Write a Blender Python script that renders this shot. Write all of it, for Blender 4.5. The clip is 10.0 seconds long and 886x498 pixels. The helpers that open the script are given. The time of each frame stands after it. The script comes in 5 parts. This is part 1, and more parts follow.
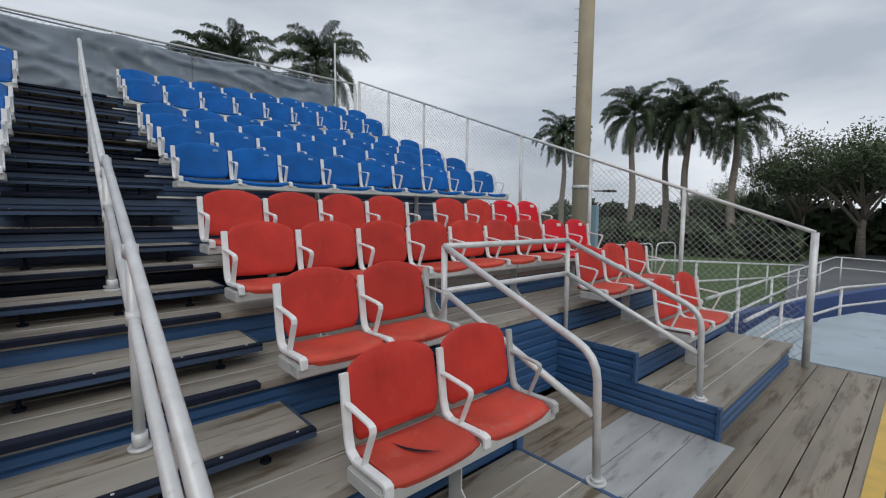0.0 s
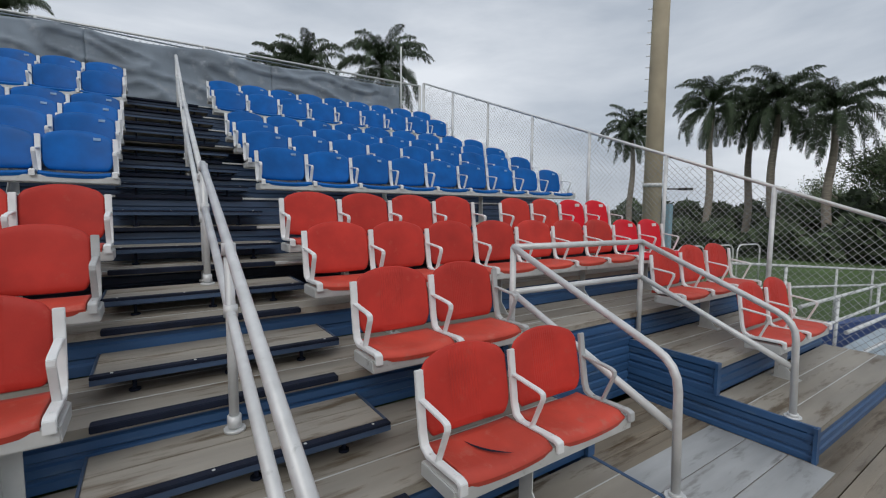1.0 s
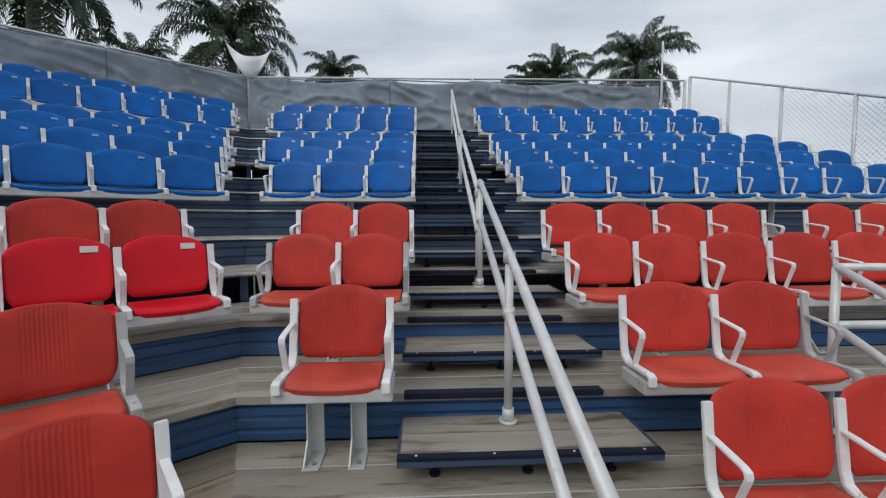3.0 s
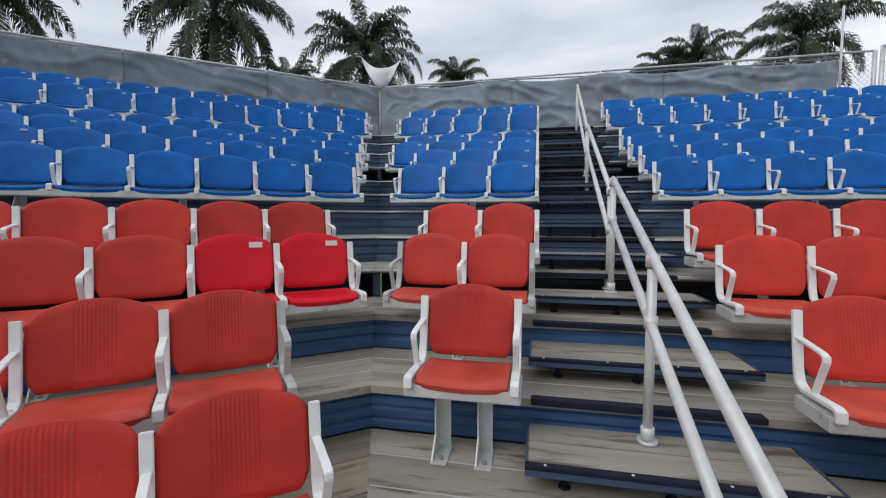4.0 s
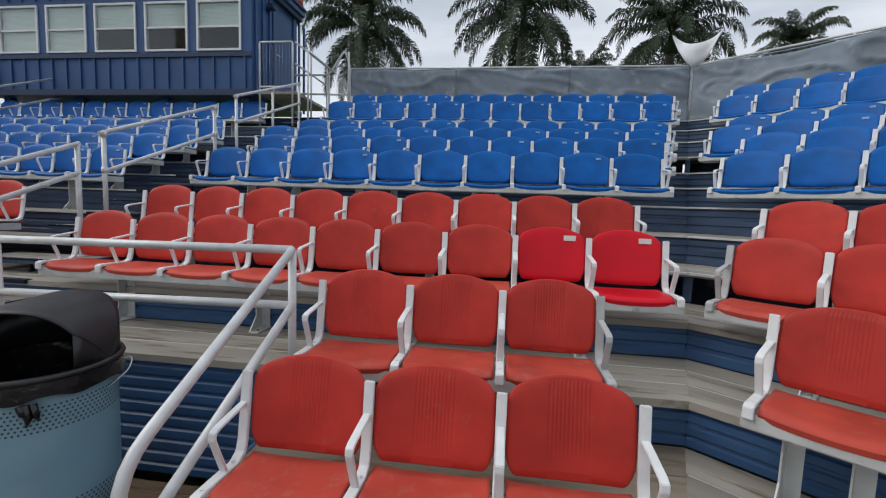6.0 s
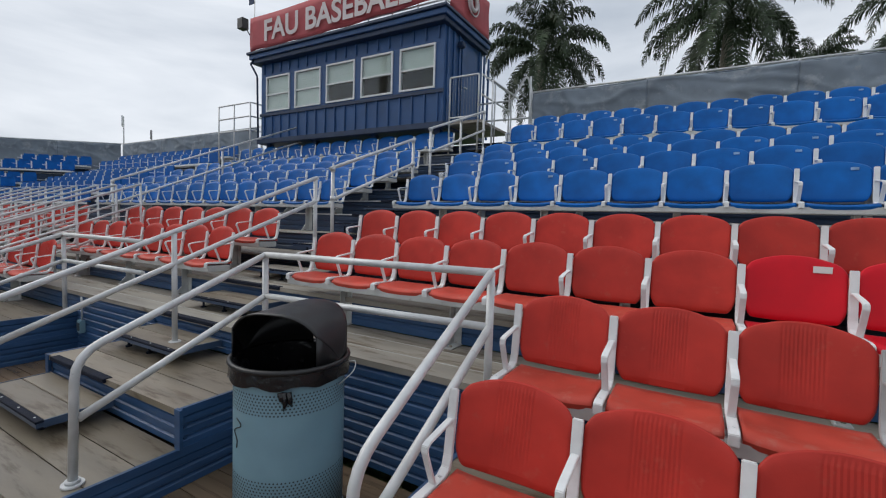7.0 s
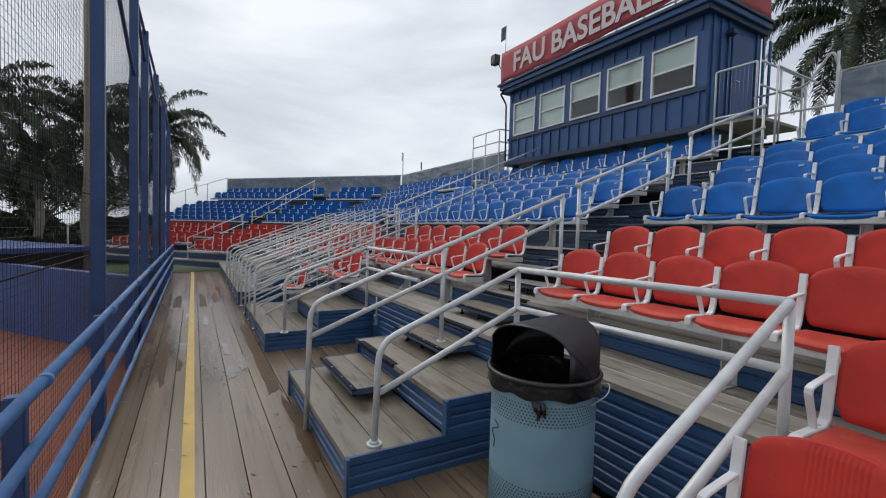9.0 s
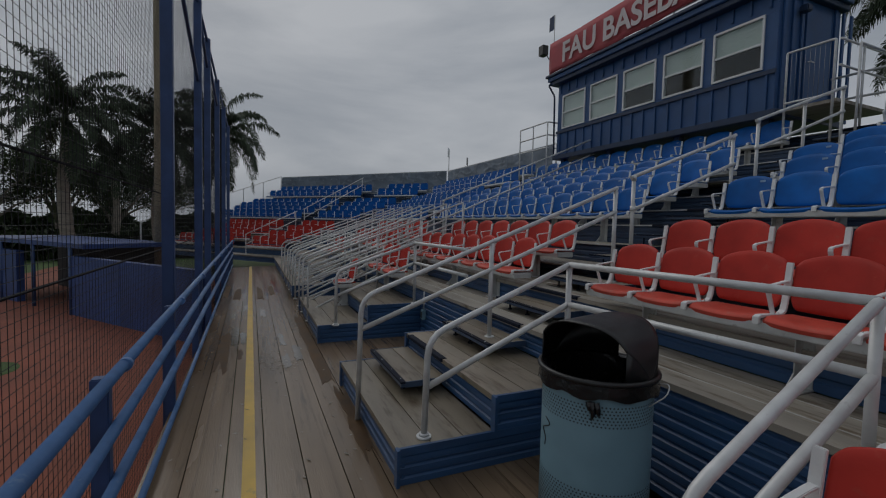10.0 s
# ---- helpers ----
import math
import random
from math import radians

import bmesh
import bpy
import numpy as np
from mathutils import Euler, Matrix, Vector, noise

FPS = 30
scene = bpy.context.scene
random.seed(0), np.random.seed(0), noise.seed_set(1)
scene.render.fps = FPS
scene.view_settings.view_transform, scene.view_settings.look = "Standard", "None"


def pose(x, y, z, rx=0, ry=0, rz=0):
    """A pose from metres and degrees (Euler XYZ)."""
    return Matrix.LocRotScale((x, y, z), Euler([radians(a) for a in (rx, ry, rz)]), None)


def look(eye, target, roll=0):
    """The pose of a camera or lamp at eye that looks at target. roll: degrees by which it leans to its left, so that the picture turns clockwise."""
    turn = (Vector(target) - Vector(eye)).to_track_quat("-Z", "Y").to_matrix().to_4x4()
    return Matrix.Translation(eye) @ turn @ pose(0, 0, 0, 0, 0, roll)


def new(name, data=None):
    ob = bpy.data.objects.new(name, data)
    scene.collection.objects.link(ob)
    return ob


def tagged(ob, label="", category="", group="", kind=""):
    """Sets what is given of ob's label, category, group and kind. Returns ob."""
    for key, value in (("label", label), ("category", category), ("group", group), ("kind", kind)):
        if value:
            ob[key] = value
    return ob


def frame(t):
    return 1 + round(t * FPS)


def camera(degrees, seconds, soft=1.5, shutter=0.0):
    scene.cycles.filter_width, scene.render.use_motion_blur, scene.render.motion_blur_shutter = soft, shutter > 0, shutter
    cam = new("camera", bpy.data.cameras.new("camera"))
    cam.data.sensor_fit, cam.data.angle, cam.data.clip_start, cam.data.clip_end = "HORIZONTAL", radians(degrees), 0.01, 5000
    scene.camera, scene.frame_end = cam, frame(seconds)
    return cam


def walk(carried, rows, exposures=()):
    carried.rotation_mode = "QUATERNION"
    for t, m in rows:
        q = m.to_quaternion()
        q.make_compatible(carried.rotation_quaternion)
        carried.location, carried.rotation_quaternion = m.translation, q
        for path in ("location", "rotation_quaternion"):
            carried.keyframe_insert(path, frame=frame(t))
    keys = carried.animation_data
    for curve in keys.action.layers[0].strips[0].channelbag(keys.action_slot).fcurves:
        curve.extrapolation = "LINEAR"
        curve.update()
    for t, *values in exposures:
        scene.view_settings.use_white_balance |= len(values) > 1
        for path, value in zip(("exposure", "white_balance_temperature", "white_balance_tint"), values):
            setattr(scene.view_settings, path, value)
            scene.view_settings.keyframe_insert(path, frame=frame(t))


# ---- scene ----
cam = camera(90.8, 10.0, soft=1.15)
PATH = [
    (0, (1.154, 0.798, 1.754), (2.558, 2.213, 1.587), 0.45),
    (0.5, (1.131, 0.819, 1.758), (2.480, 2.285, 1.585), 0.54),
    (1, (1.092, 0.828, 1.765), (2.289, 2.420, 1.592), 0.40),
    (1.5, (1.054, 0.822, 1.770), (2.034, 2.558, 1.604), 0.19),
    (2, (0.999, 0.825, 1.775), (1.720, 2.684, 1.621), 0.25),
    (2.5, (0.961, 0.830, 1.775), (1.425, 2.770, 1.636), 0.05),
    (4, (0.851, 0.873, 1.770), (0.537, 2.844, 1.642), 0.06),
    (4.5, (0.821, 0.891, 1.758), (0.234, 2.799, 1.625), 0.15),
    (5, (0.795, 0.889, 1.754), (-0.070, 2.686, 1.609), 0.67),
    (5.2, (0.773, 0.874, 1.746), (-0.213, 2.608, 1.595), 1.55),
    (6.3, (0.593, 0.683, 1.807), (-0.935, 1.961, 1.633), 1.64),
    (6.5, (0.560, 0.666, 1.790), (-1.064, 1.824, 1.638), 1.65),
    (7, (0.512, 0.630, 1.810), (-1.318, 1.429, 1.689), 1.82),
    (7.5, (0.519, 0.600, 1.814), (-1.413, 1.111, 1.717), 2.01),
    (8, (0.530, 0.573, 1.817), (-1.452, 0.825, 1.741), 2.18),
    (8.5, (0.527, 0.547, 1.816), (-1.472, 0.547, 1.745), 2.07),
    (9, (0.527, 0.521, 1.813), (-1.458, 0.285, 1.733), 1.68),
    (9.5, (0.531, 0.502, 1.810), (-1.432, 0.133, 1.721), 1.46),
    (10, (0.523, 0.494, 1.804), (-1.425, 0.054, 1.699), 1.42),
]
EXPOSURES = [(0.0, -0.12), (2.5, -0.06), (4.5, 0.18), (5.2, 0.2), (6.5, 0.06), (8.0, 0.04), (9.6, 0.06), (9.8, -0.25), (10.0, -1.12)]
walk(cam, [(t, look(eye, target, roll)) for t, eye, target, roll in PATH], EXPOSURES)

# ---- light ----
SUN_AZ, SUN_EL = -128.0, 42.0
world = bpy.data.worlds.new("sky")
scene.world = world
world.use_nodes = True
wn, wl = world.node_tree.nodes, world.node_tree.links
wn.clear()


def wnode(kind, **kw):
    n = wn.new(kind)
    for k, v in kw.items():
        n.inputs[k].default_value = v
    return n


w_out = wnode("ShaderNodeOutputWorld")
w_bg = wnode("ShaderNodeBackground", Strength=1.0)
w_sky = wn.new("ShaderNodeTexSky")
w_sky.sky_type = "NISHITA"
w_sky.sun_disc = False
w_sky.sun_elevation = radians(SUN_EL)
w_sky.sun_rotation = radians(90 - SUN_AZ)
w_sky.air_density, w_sky.dust_density = 1.0, 4.0
w_tc = wn.new("ShaderNodeTexCoord")
w_map = wn.new("ShaderNodeMapping")
w_map.inputs["Scale"].default_value = (1.0, 1.0, 3.6)
w_n1 = wnode("ShaderNodeTexNoise", Scale=1.7, Detail=7.0, Roughness=0.52, Distortion=0.3)
w_ramp = wn.new("ShaderNodeValToRGB")
w_ramp.color_ramp.elements[0].position, w_ramp.color_ramp.elements[0].color = 0.34, (0.49, 0.55, 0.635, 1)
w_ramp.color_ramp.elements[1].position, w_ramp.color_ramp.elements[1].color = 0.66, (0.875, 0.92, 0.985, 1)
w_skym = wn.new("ShaderNodeVectorMath")
w_skym.operation = "SCALE"
w_skym.inputs["Scale"].default_value = 0.1
w_mix = wn.new("ShaderNodeMixRGB")
w_mix.inputs[0].default_value = 0.94
wl.new(w_tc.outputs["Generated"], w_map.inputs["Vector"])
wl.new(w_map.outputs[0], w_n1.inputs["Vector"])
wl.new(w_n1.outputs["Fac"], w_ramp.inputs[0])
wl.new(w_sky.outputs[0], w_skym.inputs[0])
wl.new(w_skym.outputs[0], w_mix.inputs[1])
wl.new(w_ramp.outputs[0], w_mix.inputs[2])
wl.new(w_mix.outputs[0], w_bg.inputs[0])
wl.new(w_bg.outputs[0], w_out.inputs[0])

sun = new("sun", bpy.data.lights.new("sun", "SUN"))
sun.data.energy, sun.data.angle, sun.data.color = 1.1, radians(35), (1.0, 0.97, 0.92)
sun.matrix_world = look((0, 0, 0), (-math.cos(radians(SUN_EL)) * math.cos(radians(SUN_AZ)), -math.cos(radians(SUN_EL)) * math.sin(radians(SUN_AZ)), -math.sin(radians(SUN_EL))))


# ---- materials ----
def material(name, base, rough=0.6, metal=0.0, var=0.25, scale=6.0, grain=60.0, bump=0.15, stain=None, stain_at=0.62, stretch=(1, 1, 1), island=0.0, spec=0.5, distance=0.004):
    """A surface with broad stains, fine grain and relief. stain: the colour of worn or dirty patches."""
    m = bpy.data.materials.new(name)
    m.use_nodes = True
    n, l = m.node_tree.nodes, m.node_tree.links
    b = n["Principled BSDF"]
    tc, mp = n.new("ShaderNodeTexCoord"), n.new("ShaderNodeMapping")
    mp.inputs["Scale"].default_value = stretch
    info = n.new("ShaderNodeObjectInfo")
    add = n.new("ShaderNodeVectorMath")
    add.operation = "MULTIPLY_ADD"
    add.inputs[1].default_value = (37.0, 21.0, 13.0)
    l.new(info.outputs["Random"], add.inputs[0])
    l.new(tc.outputs["Object"], mp.inputs["Vector"])
    l.new(mp.outputs[0], add.inputs[2])
    big, fine = n.new("ShaderNodeTexNoise"), n.new("ShaderNodeTexNoise")
    big.inputs["Scale"].default_value, big.inputs["Detail"].default_value = scale, 5.0
    fine.inputs["Scale"].default_value, fine.inputs["Detail"].default_value = grain, 3.0
    l.new(add.outputs[0], big.inputs["Vector"])
    l.new(add.outputs[0], fine.inputs["Vector"])
    ramp = n.new("ShaderNodeValToRGB")
    lo = tuple(max(0.0, c * (1 - var)) for c in base)
    hi = tuple(min(1.0, c * (1 + var)) for c in base)
    ramp.color_ramp.elements[0].position, ramp.color_ramp.elements[0].color = 0.3, (*lo, 1)
    ramp.color_ramp.elements[1].position, ramp.color_ramp.elements[1].color = 0.7, (*hi, 1)
    l.new(big.outputs["Fac"], ramp.inputs[0])
    colour = ramp.outputs[0]
    if stain:
        spots = n.new("ShaderNodeTexNoise")
        spots.inputs["Scale"].default_value, spots.inputs["Detail"].default_value, spots.inputs["Roughness"].default_value = scale * 2.3, 8.0, 0.65
        l.new(add.outputs[0], spots.inputs["Vector"])
        cut = n.new("ShaderNodeMapRange")
        cut.inputs["From Min"].default_value, cut.inputs["From Max"].default_value = stain_at, stain_at + 0.12
        l.new(spots.outputs["Fac"], cut.inputs["Value"])
        mx = n.new("ShaderNodeMixRGB")
        mx.inputs[2].default_value = (*stain, 1)
        l.new(cut.outputs[0], mx.inputs[0])
        l.new(colour, mx.inputs[1])
        colour = mx.outputs[0]
    if island:
        geo = n.new("ShaderNodeNewGeometry")
        hs = n.new("ShaderNodeHueSaturation")
        mr = n.new("ShaderNodeMapRange")
        mr.inputs["To Min"].default_value, mr.inputs["To Max"].default_value = 1 - island, 1 + island
        mixr = n.new("ShaderNodeMath")
        mixr.operation = "ADD"
        l.new(geo.outputs["Random Per Island"], mixr.inputs[0])
        l.new(info.outputs["Random"], mixr.inputs[1])
        fr = n.new("ShaderNodeMath")
        fr.operation = "FRACT"
        l.new(mixr.outputs[0], fr.inputs[0])
        l.new(fr.outputs[0], mr.inputs["Value"])
        l.new(mr.outputs[0], hs.inputs["Value"])
        l.new(colour, hs.inputs["Color"])
        colour = hs.outputs[0]
    l.new(colour, b.inputs["Base Color"])
    rr = n.new("ShaderNodeMapRange")
    rr.inputs["To Min"].default_value, rr.inputs["To Max"].default_value = max(0.05, rough - 0.12), min(1.0, rough + 0.12)
    l.new(big.outputs["Fac"], rr.inputs["Value"])
    l.new(rr.outputs[0], b.inputs["Roughness"])
    b.inputs["Metallic"].default_value = metal
    b.inputs["Specular IOR Level"].default_value = spec
    if bump:
        bp = n.new("ShaderNodeBump")
        bp.inputs["Strength"].default_value, bp.inputs["Distance"].default_value = bump, distance
        l.new(fine.outputs["Fac"], bp.inputs["Height"])
        l.new(bp.outputs[0], b.inputs["Normal"])
    return m


RED = material("faded_red_plastic", (0.45, 0.036, 0.026), 0.5, spec=0.2, var=0.16, scale=5, grain=150, bump=0.1, stain=(0.45, 0.060, 0.043), stain_at=0.6, island=0.1)
RED_SEAT = material("sun_faded_red_plastic", (0.50, 0.064, 0.042), 0.55, var=0.16, scale=5, grain=150, bump=0.1, stain=(0.48, 0.105, 0.075), stain_at=0.55, island=0.1, spec=0.28)
RED_NEW = material("bright_red_plastic", (0.58, 0.008, 0.020), 0.42, spec=0.2, var=0.08, scale=5, grain=150, bump=0.05)
BLUE = material("blue_plastic", (0.001, 0.102, 0.370), 0.46, spec=0.22, var=0.18, scale=5, grain=150, bump=0.06, stain=(0.003, 0.115, 0.38), stain_at=0.62, island=0.1)
WHITE = material("worn_white_paint", (0.72, 0.73, 0.73), 0.5, var=0.08, scale=10, grain=90, bump=0.1, stain=(0.40, 0.40, 0.38), stain_at=0.7)
GREYARM = material("bare_grey_paint", (0.42, 0.43, 0.43), 0.5, var=0.12, scale=10, grain=90)
GALV = material("galvanised_steel", (0.60, 0.61, 0.61), 0.48, metal=0.25, var=0.12, scale=9, grain=70, bump=0.1, stain=(0.42, 0.43, 0.42), stain_at=0.64)
ALU = material("dull_aluminium", (0.55, 0.56, 0.55), 0.5, metal=0.3, var=0.14, scale=5, grain=80, bump=0.1, stain=(0.30, 0.29, 0.26), stain_at=0.6)
PLANK = material("weathered_aluminium_plank", (0.285, 0.260, 0.220), 0.5, metal=0.0, var=0.26, scale=2.2, grain=55, bump=0.25, stain=(0.125, 0.095, 0.062), stain_at=0.53, stretch=(0.35, 2.2, 1), island=0.12)
DECK = material("wet_weathered_deck_plank", (0.172, 0.121, 0.077), 0.22, metal=0.0, var=0.26, scale=1.6, grain=45, bump=0.25, stain=(0.085, 0.060, 0.038), stain_at=0.57, stretch=(0.22, 2.2, 1), island=0.12)
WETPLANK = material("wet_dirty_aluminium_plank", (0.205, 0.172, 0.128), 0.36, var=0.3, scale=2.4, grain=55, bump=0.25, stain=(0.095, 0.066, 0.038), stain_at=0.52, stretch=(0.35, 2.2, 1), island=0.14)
PALEPLANK = material("pale_aluminium_plank", (0.42, 0.43, 0.43), 0.45, metal=0.3, var=0.18, scale=3, grain=60, bump=0.2, stain=(0.28, 0.28, 0.27), stain_at=0.55, stretch=(0.4, 2, 1))
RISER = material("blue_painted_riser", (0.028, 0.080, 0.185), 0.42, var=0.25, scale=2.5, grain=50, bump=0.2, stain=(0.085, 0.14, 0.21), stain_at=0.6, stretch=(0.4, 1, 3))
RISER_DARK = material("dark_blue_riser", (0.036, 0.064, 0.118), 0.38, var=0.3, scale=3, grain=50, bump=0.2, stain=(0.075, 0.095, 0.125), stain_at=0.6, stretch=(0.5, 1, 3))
NOSING = material("black_grip_nosing", (0.010, 0.014, 0.028), 0.8, spec=0.2, var=0.3, scale=8, grain=180, bump=0.5)
BLACK = material("black_plastic", (0.012, 0.012, 0.013), 0.42, var=0.2, scale=10, grain=200, bump=0.1)
BAG = material("black_bin_bag", (0.006, 0.006, 0.007), 0.25, var=0.2, scale=14, grain=22, bump=0.35, distance=0.02)
CANBLUE = material("grey_blue_powder_coat", (0.20, 0.34, 0.41), 0.45, var=0.07, scale=4, grain=120, bump=0.06)
CANHOLE = material("dark_perforation", (0.045, 0.065, 0.075), 0.7, var=0.1)
BOXBLUE = material("press_box_blue_paint", (0.018, 0.072, 0.20), 0.5, var=0.18, scale=1.5, grain=40, bump=0.12, stain=(0.04, 0.10, 0.22), stain_at=0.6)
BOXTRIM = material("dark_blue_trim", (0.012, 0.03, 0.075), 0.5, var=0.2)
RAILBLUE = material("blue_painted_rail", (0.085, 0.19, 0.40), 0.42, var=0.18, scale=7, grain=60, bump=0.12, stain=(0.16, 0.26, 0.42), stain_at=0.62)
POSTBLUE = material("dark_blue_post", (0.035, 0.075, 0.19), 0.5, var=0.2, scale=4, stain=(0.07, 0.12, 0.24), stain_at=0.62)
BANNER = material("red_mesh_banner", (0.42, 0.078, 0.09), 0.75, var=0.1, scale=3, grain=300, bump=0.2)
LETTER = material("white_banner_letter", (0.62, 0.56, 0.56), 0.75, var=0.06)
TARP = material("grey_wind_screen", (0.185, 0.222, 0.262), 0.7, var=0.28, scale=1.3, grain=220, bump=0.3, stain=(0.29, 0.32, 0.35), stain_at=0.55)
YELLOW = material("yellow_line_paint", (0.58, 0.38, 0.075), 0.5, var=0.15, scale=4, grain=60, stain=(0.36, 0.27, 0.12), stain_at=0.62)
CLAY = material("red_clay", (0.24, 0.075, 0.045), 0.9, var=0.2, scale=1.0, grain=30, bump=0.4, distance=0.02)
GRASS = material("mown_grass", (0.055, 0.098, 0.024), 0.9, var=0.3, scale=0.35, grain=20, bump=0.6, stain=(0.11, 0.15, 0.05), distance=0.05)
ASPHALT = material("grey_asphalt", (0.11, 0.115, 0.12), 0.85, var=0.15, scale=0.4, grain=40, bump=0.3)
PAD = material("pale_blue_grey_deck_paint", (0.34, 0.41, 0.46), 0.5, var=0.12, scale=1.5, grain=40, bump=0.15, stain=(0.27, 0.33, 0.37), stain_at=0.58)
BARK = material("palm_bark", (0.25, 0.22, 0.18), 0.9, var=0.25, scale=3, grain=30, bump=0.6, stretch=(1, 1, 5), distance=0.02)
FROND = material("palm_frond", (0.027, 0.047, 0.018), 0.65, var=0.3, scale=1, grain=20, island=0.35, bump=0)
LEAF = material("tree_leaf", (0.05, 0.075, 0.028), 0.65, var=0.3, scale=0.5, grain=10, island=0.4, bump=0)
CONC = material("tan_concrete_pole", (0.36, 0.31, 0.22), 0.85, var=0.12, scale=2, grain=40, bump=0.2)
WOODFENCE = material("brown_wood_fence", (0.20, 0.13, 0.08), 0.85, var=0.25, scale=2, stretch=(4, 4, 0.5))
NET = material("black_netting", (0.012, 0.013, 0.016), 0.8, var=0.1, bump=0)
WIRE = material("chain_link_wire", (0.29, 0.30, 0.31), 0.5, metal=0.6, var=0.1, bump=0)
TAGBLUE = material("worn_blue_tag", (0.20, 0.33, 0.52), 0.5, var=0.3, scale=12)
TAGM = material("pale_seat_tag", (0.62, 0.60, 0.58), 0.5, var=0.1)
BLIND = material("pale_window_blind", (0.74, 0.79, 0.74), 0.7, var=0.05, scale=2, stretch=(1, 1, 20))
DARKROOM = material("dim_room", (0.05, 0.05, 0.05), 0.9, var=0.2)
STAIN = material("damp_brown_stain", (0.080, 0.042, 0.016), 0.6, var=0.35, scale=5, bump=0.1, spec=0.25)
WET = material("standing_water", (0.16, 0.14, 0.115), 0.05, spec=0.9, var=0.2, scale=3, bump=0.05)
FLAGW = material("white_flag_cloth", (0.72, 0.73, 0.75), 0.8, var=0.06)
FLAGB = material("dark_flag_cloth", (0.04, 0.06, 0.12), 0.8, var=0.1)
HEDGE = material("far_foliage", (0.04, 0.06, 0.025), 0.8, var=0.4, scale=0.6, grain=5, island=0.35, bump=0)
WALLBLUE = material("blue_padded_wall", (0.025, 0.06, 0.20), 0.55, var=0.2, scale=1)

glass = bpy.data.materials.new("window_glass")
glass.use_nodes = True
gb = glass.node_tree.nodes["Principled BSDF"]
gb.inputs["Base Color"].default_value = (0.75, 0.82, 0.82, 1)
gb.inputs["Roughness"].default_value = 0.03
gb.inputs["Transmission Weight"].default_value = 1.0
gb.inputs["IOR"].default_value = 1.45


# ---- small mesh tools ----
def box(bm, x0, x1, y0, y1, z0, z1):
    vs = [bm.verts.new(p) for p in ((x0, y0, z0), (x1, y0, z0), (x1, y1, z0), (x0, y1, z0), (x0, y0, z1), (x1, y0, z1), (x1, y1, z1), (x0, y1, z1))]
    for f in ((3, 2, 1, 0), (4, 5, 6, 7), (0, 1, 5, 4), (1, 2, 6, 5), (2, 3, 7, 6), (3, 0, 4, 7)):
        bm.faces.new([vs[i] for i in f])
    return vs


def prism(bm, outline, z0, z1):
    """A flat outline (x, y), counter-clockwise, made thick from z0 to z1."""
    lo = [bm.verts.new((x, y, z0)) for x, y in outline]
    hi = [bm.verts.new((x, y, z1)) for x, y in outline]
    bm.faces.new(hi)
    bm.faces.new(lo[::-1])
    k = len(lo)
    for i in range(k):
        bm.faces.new((lo[i], lo[(i + 1) % k], hi[(i + 1) % k], hi[i]))


def tube(bm, pts, r, sides=10, caps=True):
    """A round bar along the points, with mitred turns."""
    pts = [Vector(p) for p in pts]
    rings = []
    side = None
    for i, p in enumerate(pts):
        a = (pts[i] - pts[i - 1]).normalized() if i else (pts[1] - pts[0]).normalized()
        b = (pts[i + 1] - pts[i]).normalized() if i + 1 < len(pts) else a
        d = (a + b).normalized()
        if side is None:
            side = d.orthogonal().normalized()
        side = (side - d * side.dot(d)).normalized()
        up = d.cross(side)
        rad = r[i] if isinstance(r, (list, tuple)) else r
        k = rad
        rings.append([bm.verts.new(p + k * (side * math.cos(2 * math.pi * j / sides) + up * math.sin(2 * math.pi * j / sides))) for j in range(sides)])
    for a, b in zip(rings, rings[1:]):
        for j in range(sides):
            f = bm.faces.new((a[j], a[(j + 1) % sides], b[(j + 1) % sides], b[j]))
            f.smooth = True
    if caps:
        bm.faces.new(rings[0][::-1])
        bm.faces.new(rings[-1])


def rounded(pts, r=0.12, steps=4):
    """The polyline with its inner corners rounded."""
    pts = [Vector(p) for p in pts]
    out = [pts[0]]
    for a, b, c in zip(pts, pts[1:], pts[2:]):
        u, v = (a - b), (c - b)
        k = min(r, u.length * 0.45, v.length * 0.45)
        p, q = b + u.normalized() * k, b + v.normalized() * k
        for i in range(steps + 1):
            t = i / steps
            out.append(p * (1 - t) ** 2 + b * 2 * t * (1 - t) + q * t * t)
    return out + [pts[-1]]


def mesh_of(bm, mat, name="piece", bevel=0.0):
    if bevel:
        bmesh.ops.bevel(bm, geom=bm.edges[:], offset=bevel, segments=2, affect="EDGES", clamp_overlap=True)
    bmesh.ops.recalc_face_normals(bm, faces=bm.faces[:])
    me = bpy.data.meshes.new(name)
    bm.to_mesh(me)
    bm.free()
    me.materials.append(mat)
    return me


def part(name, bm, mat, parent, label="", bevel=0.0, m=None):
    ob = new(name, bm if isinstance(bm, bpy.types.Mesh) else mesh_of(bm, mat, name, bevel))
    if parent is not None:
        ob.parent = parent
    if m is not None:
        ob.matrix_basis = m
    if label:
        ob["label"] = label
    return ob


def empty(name, m=None, **tags):
    ob = new(name)
    ob.empty_display_size = 0.2
    if m is not None:
        ob.matrix_basis = m
    return tagged(ob, **tags)


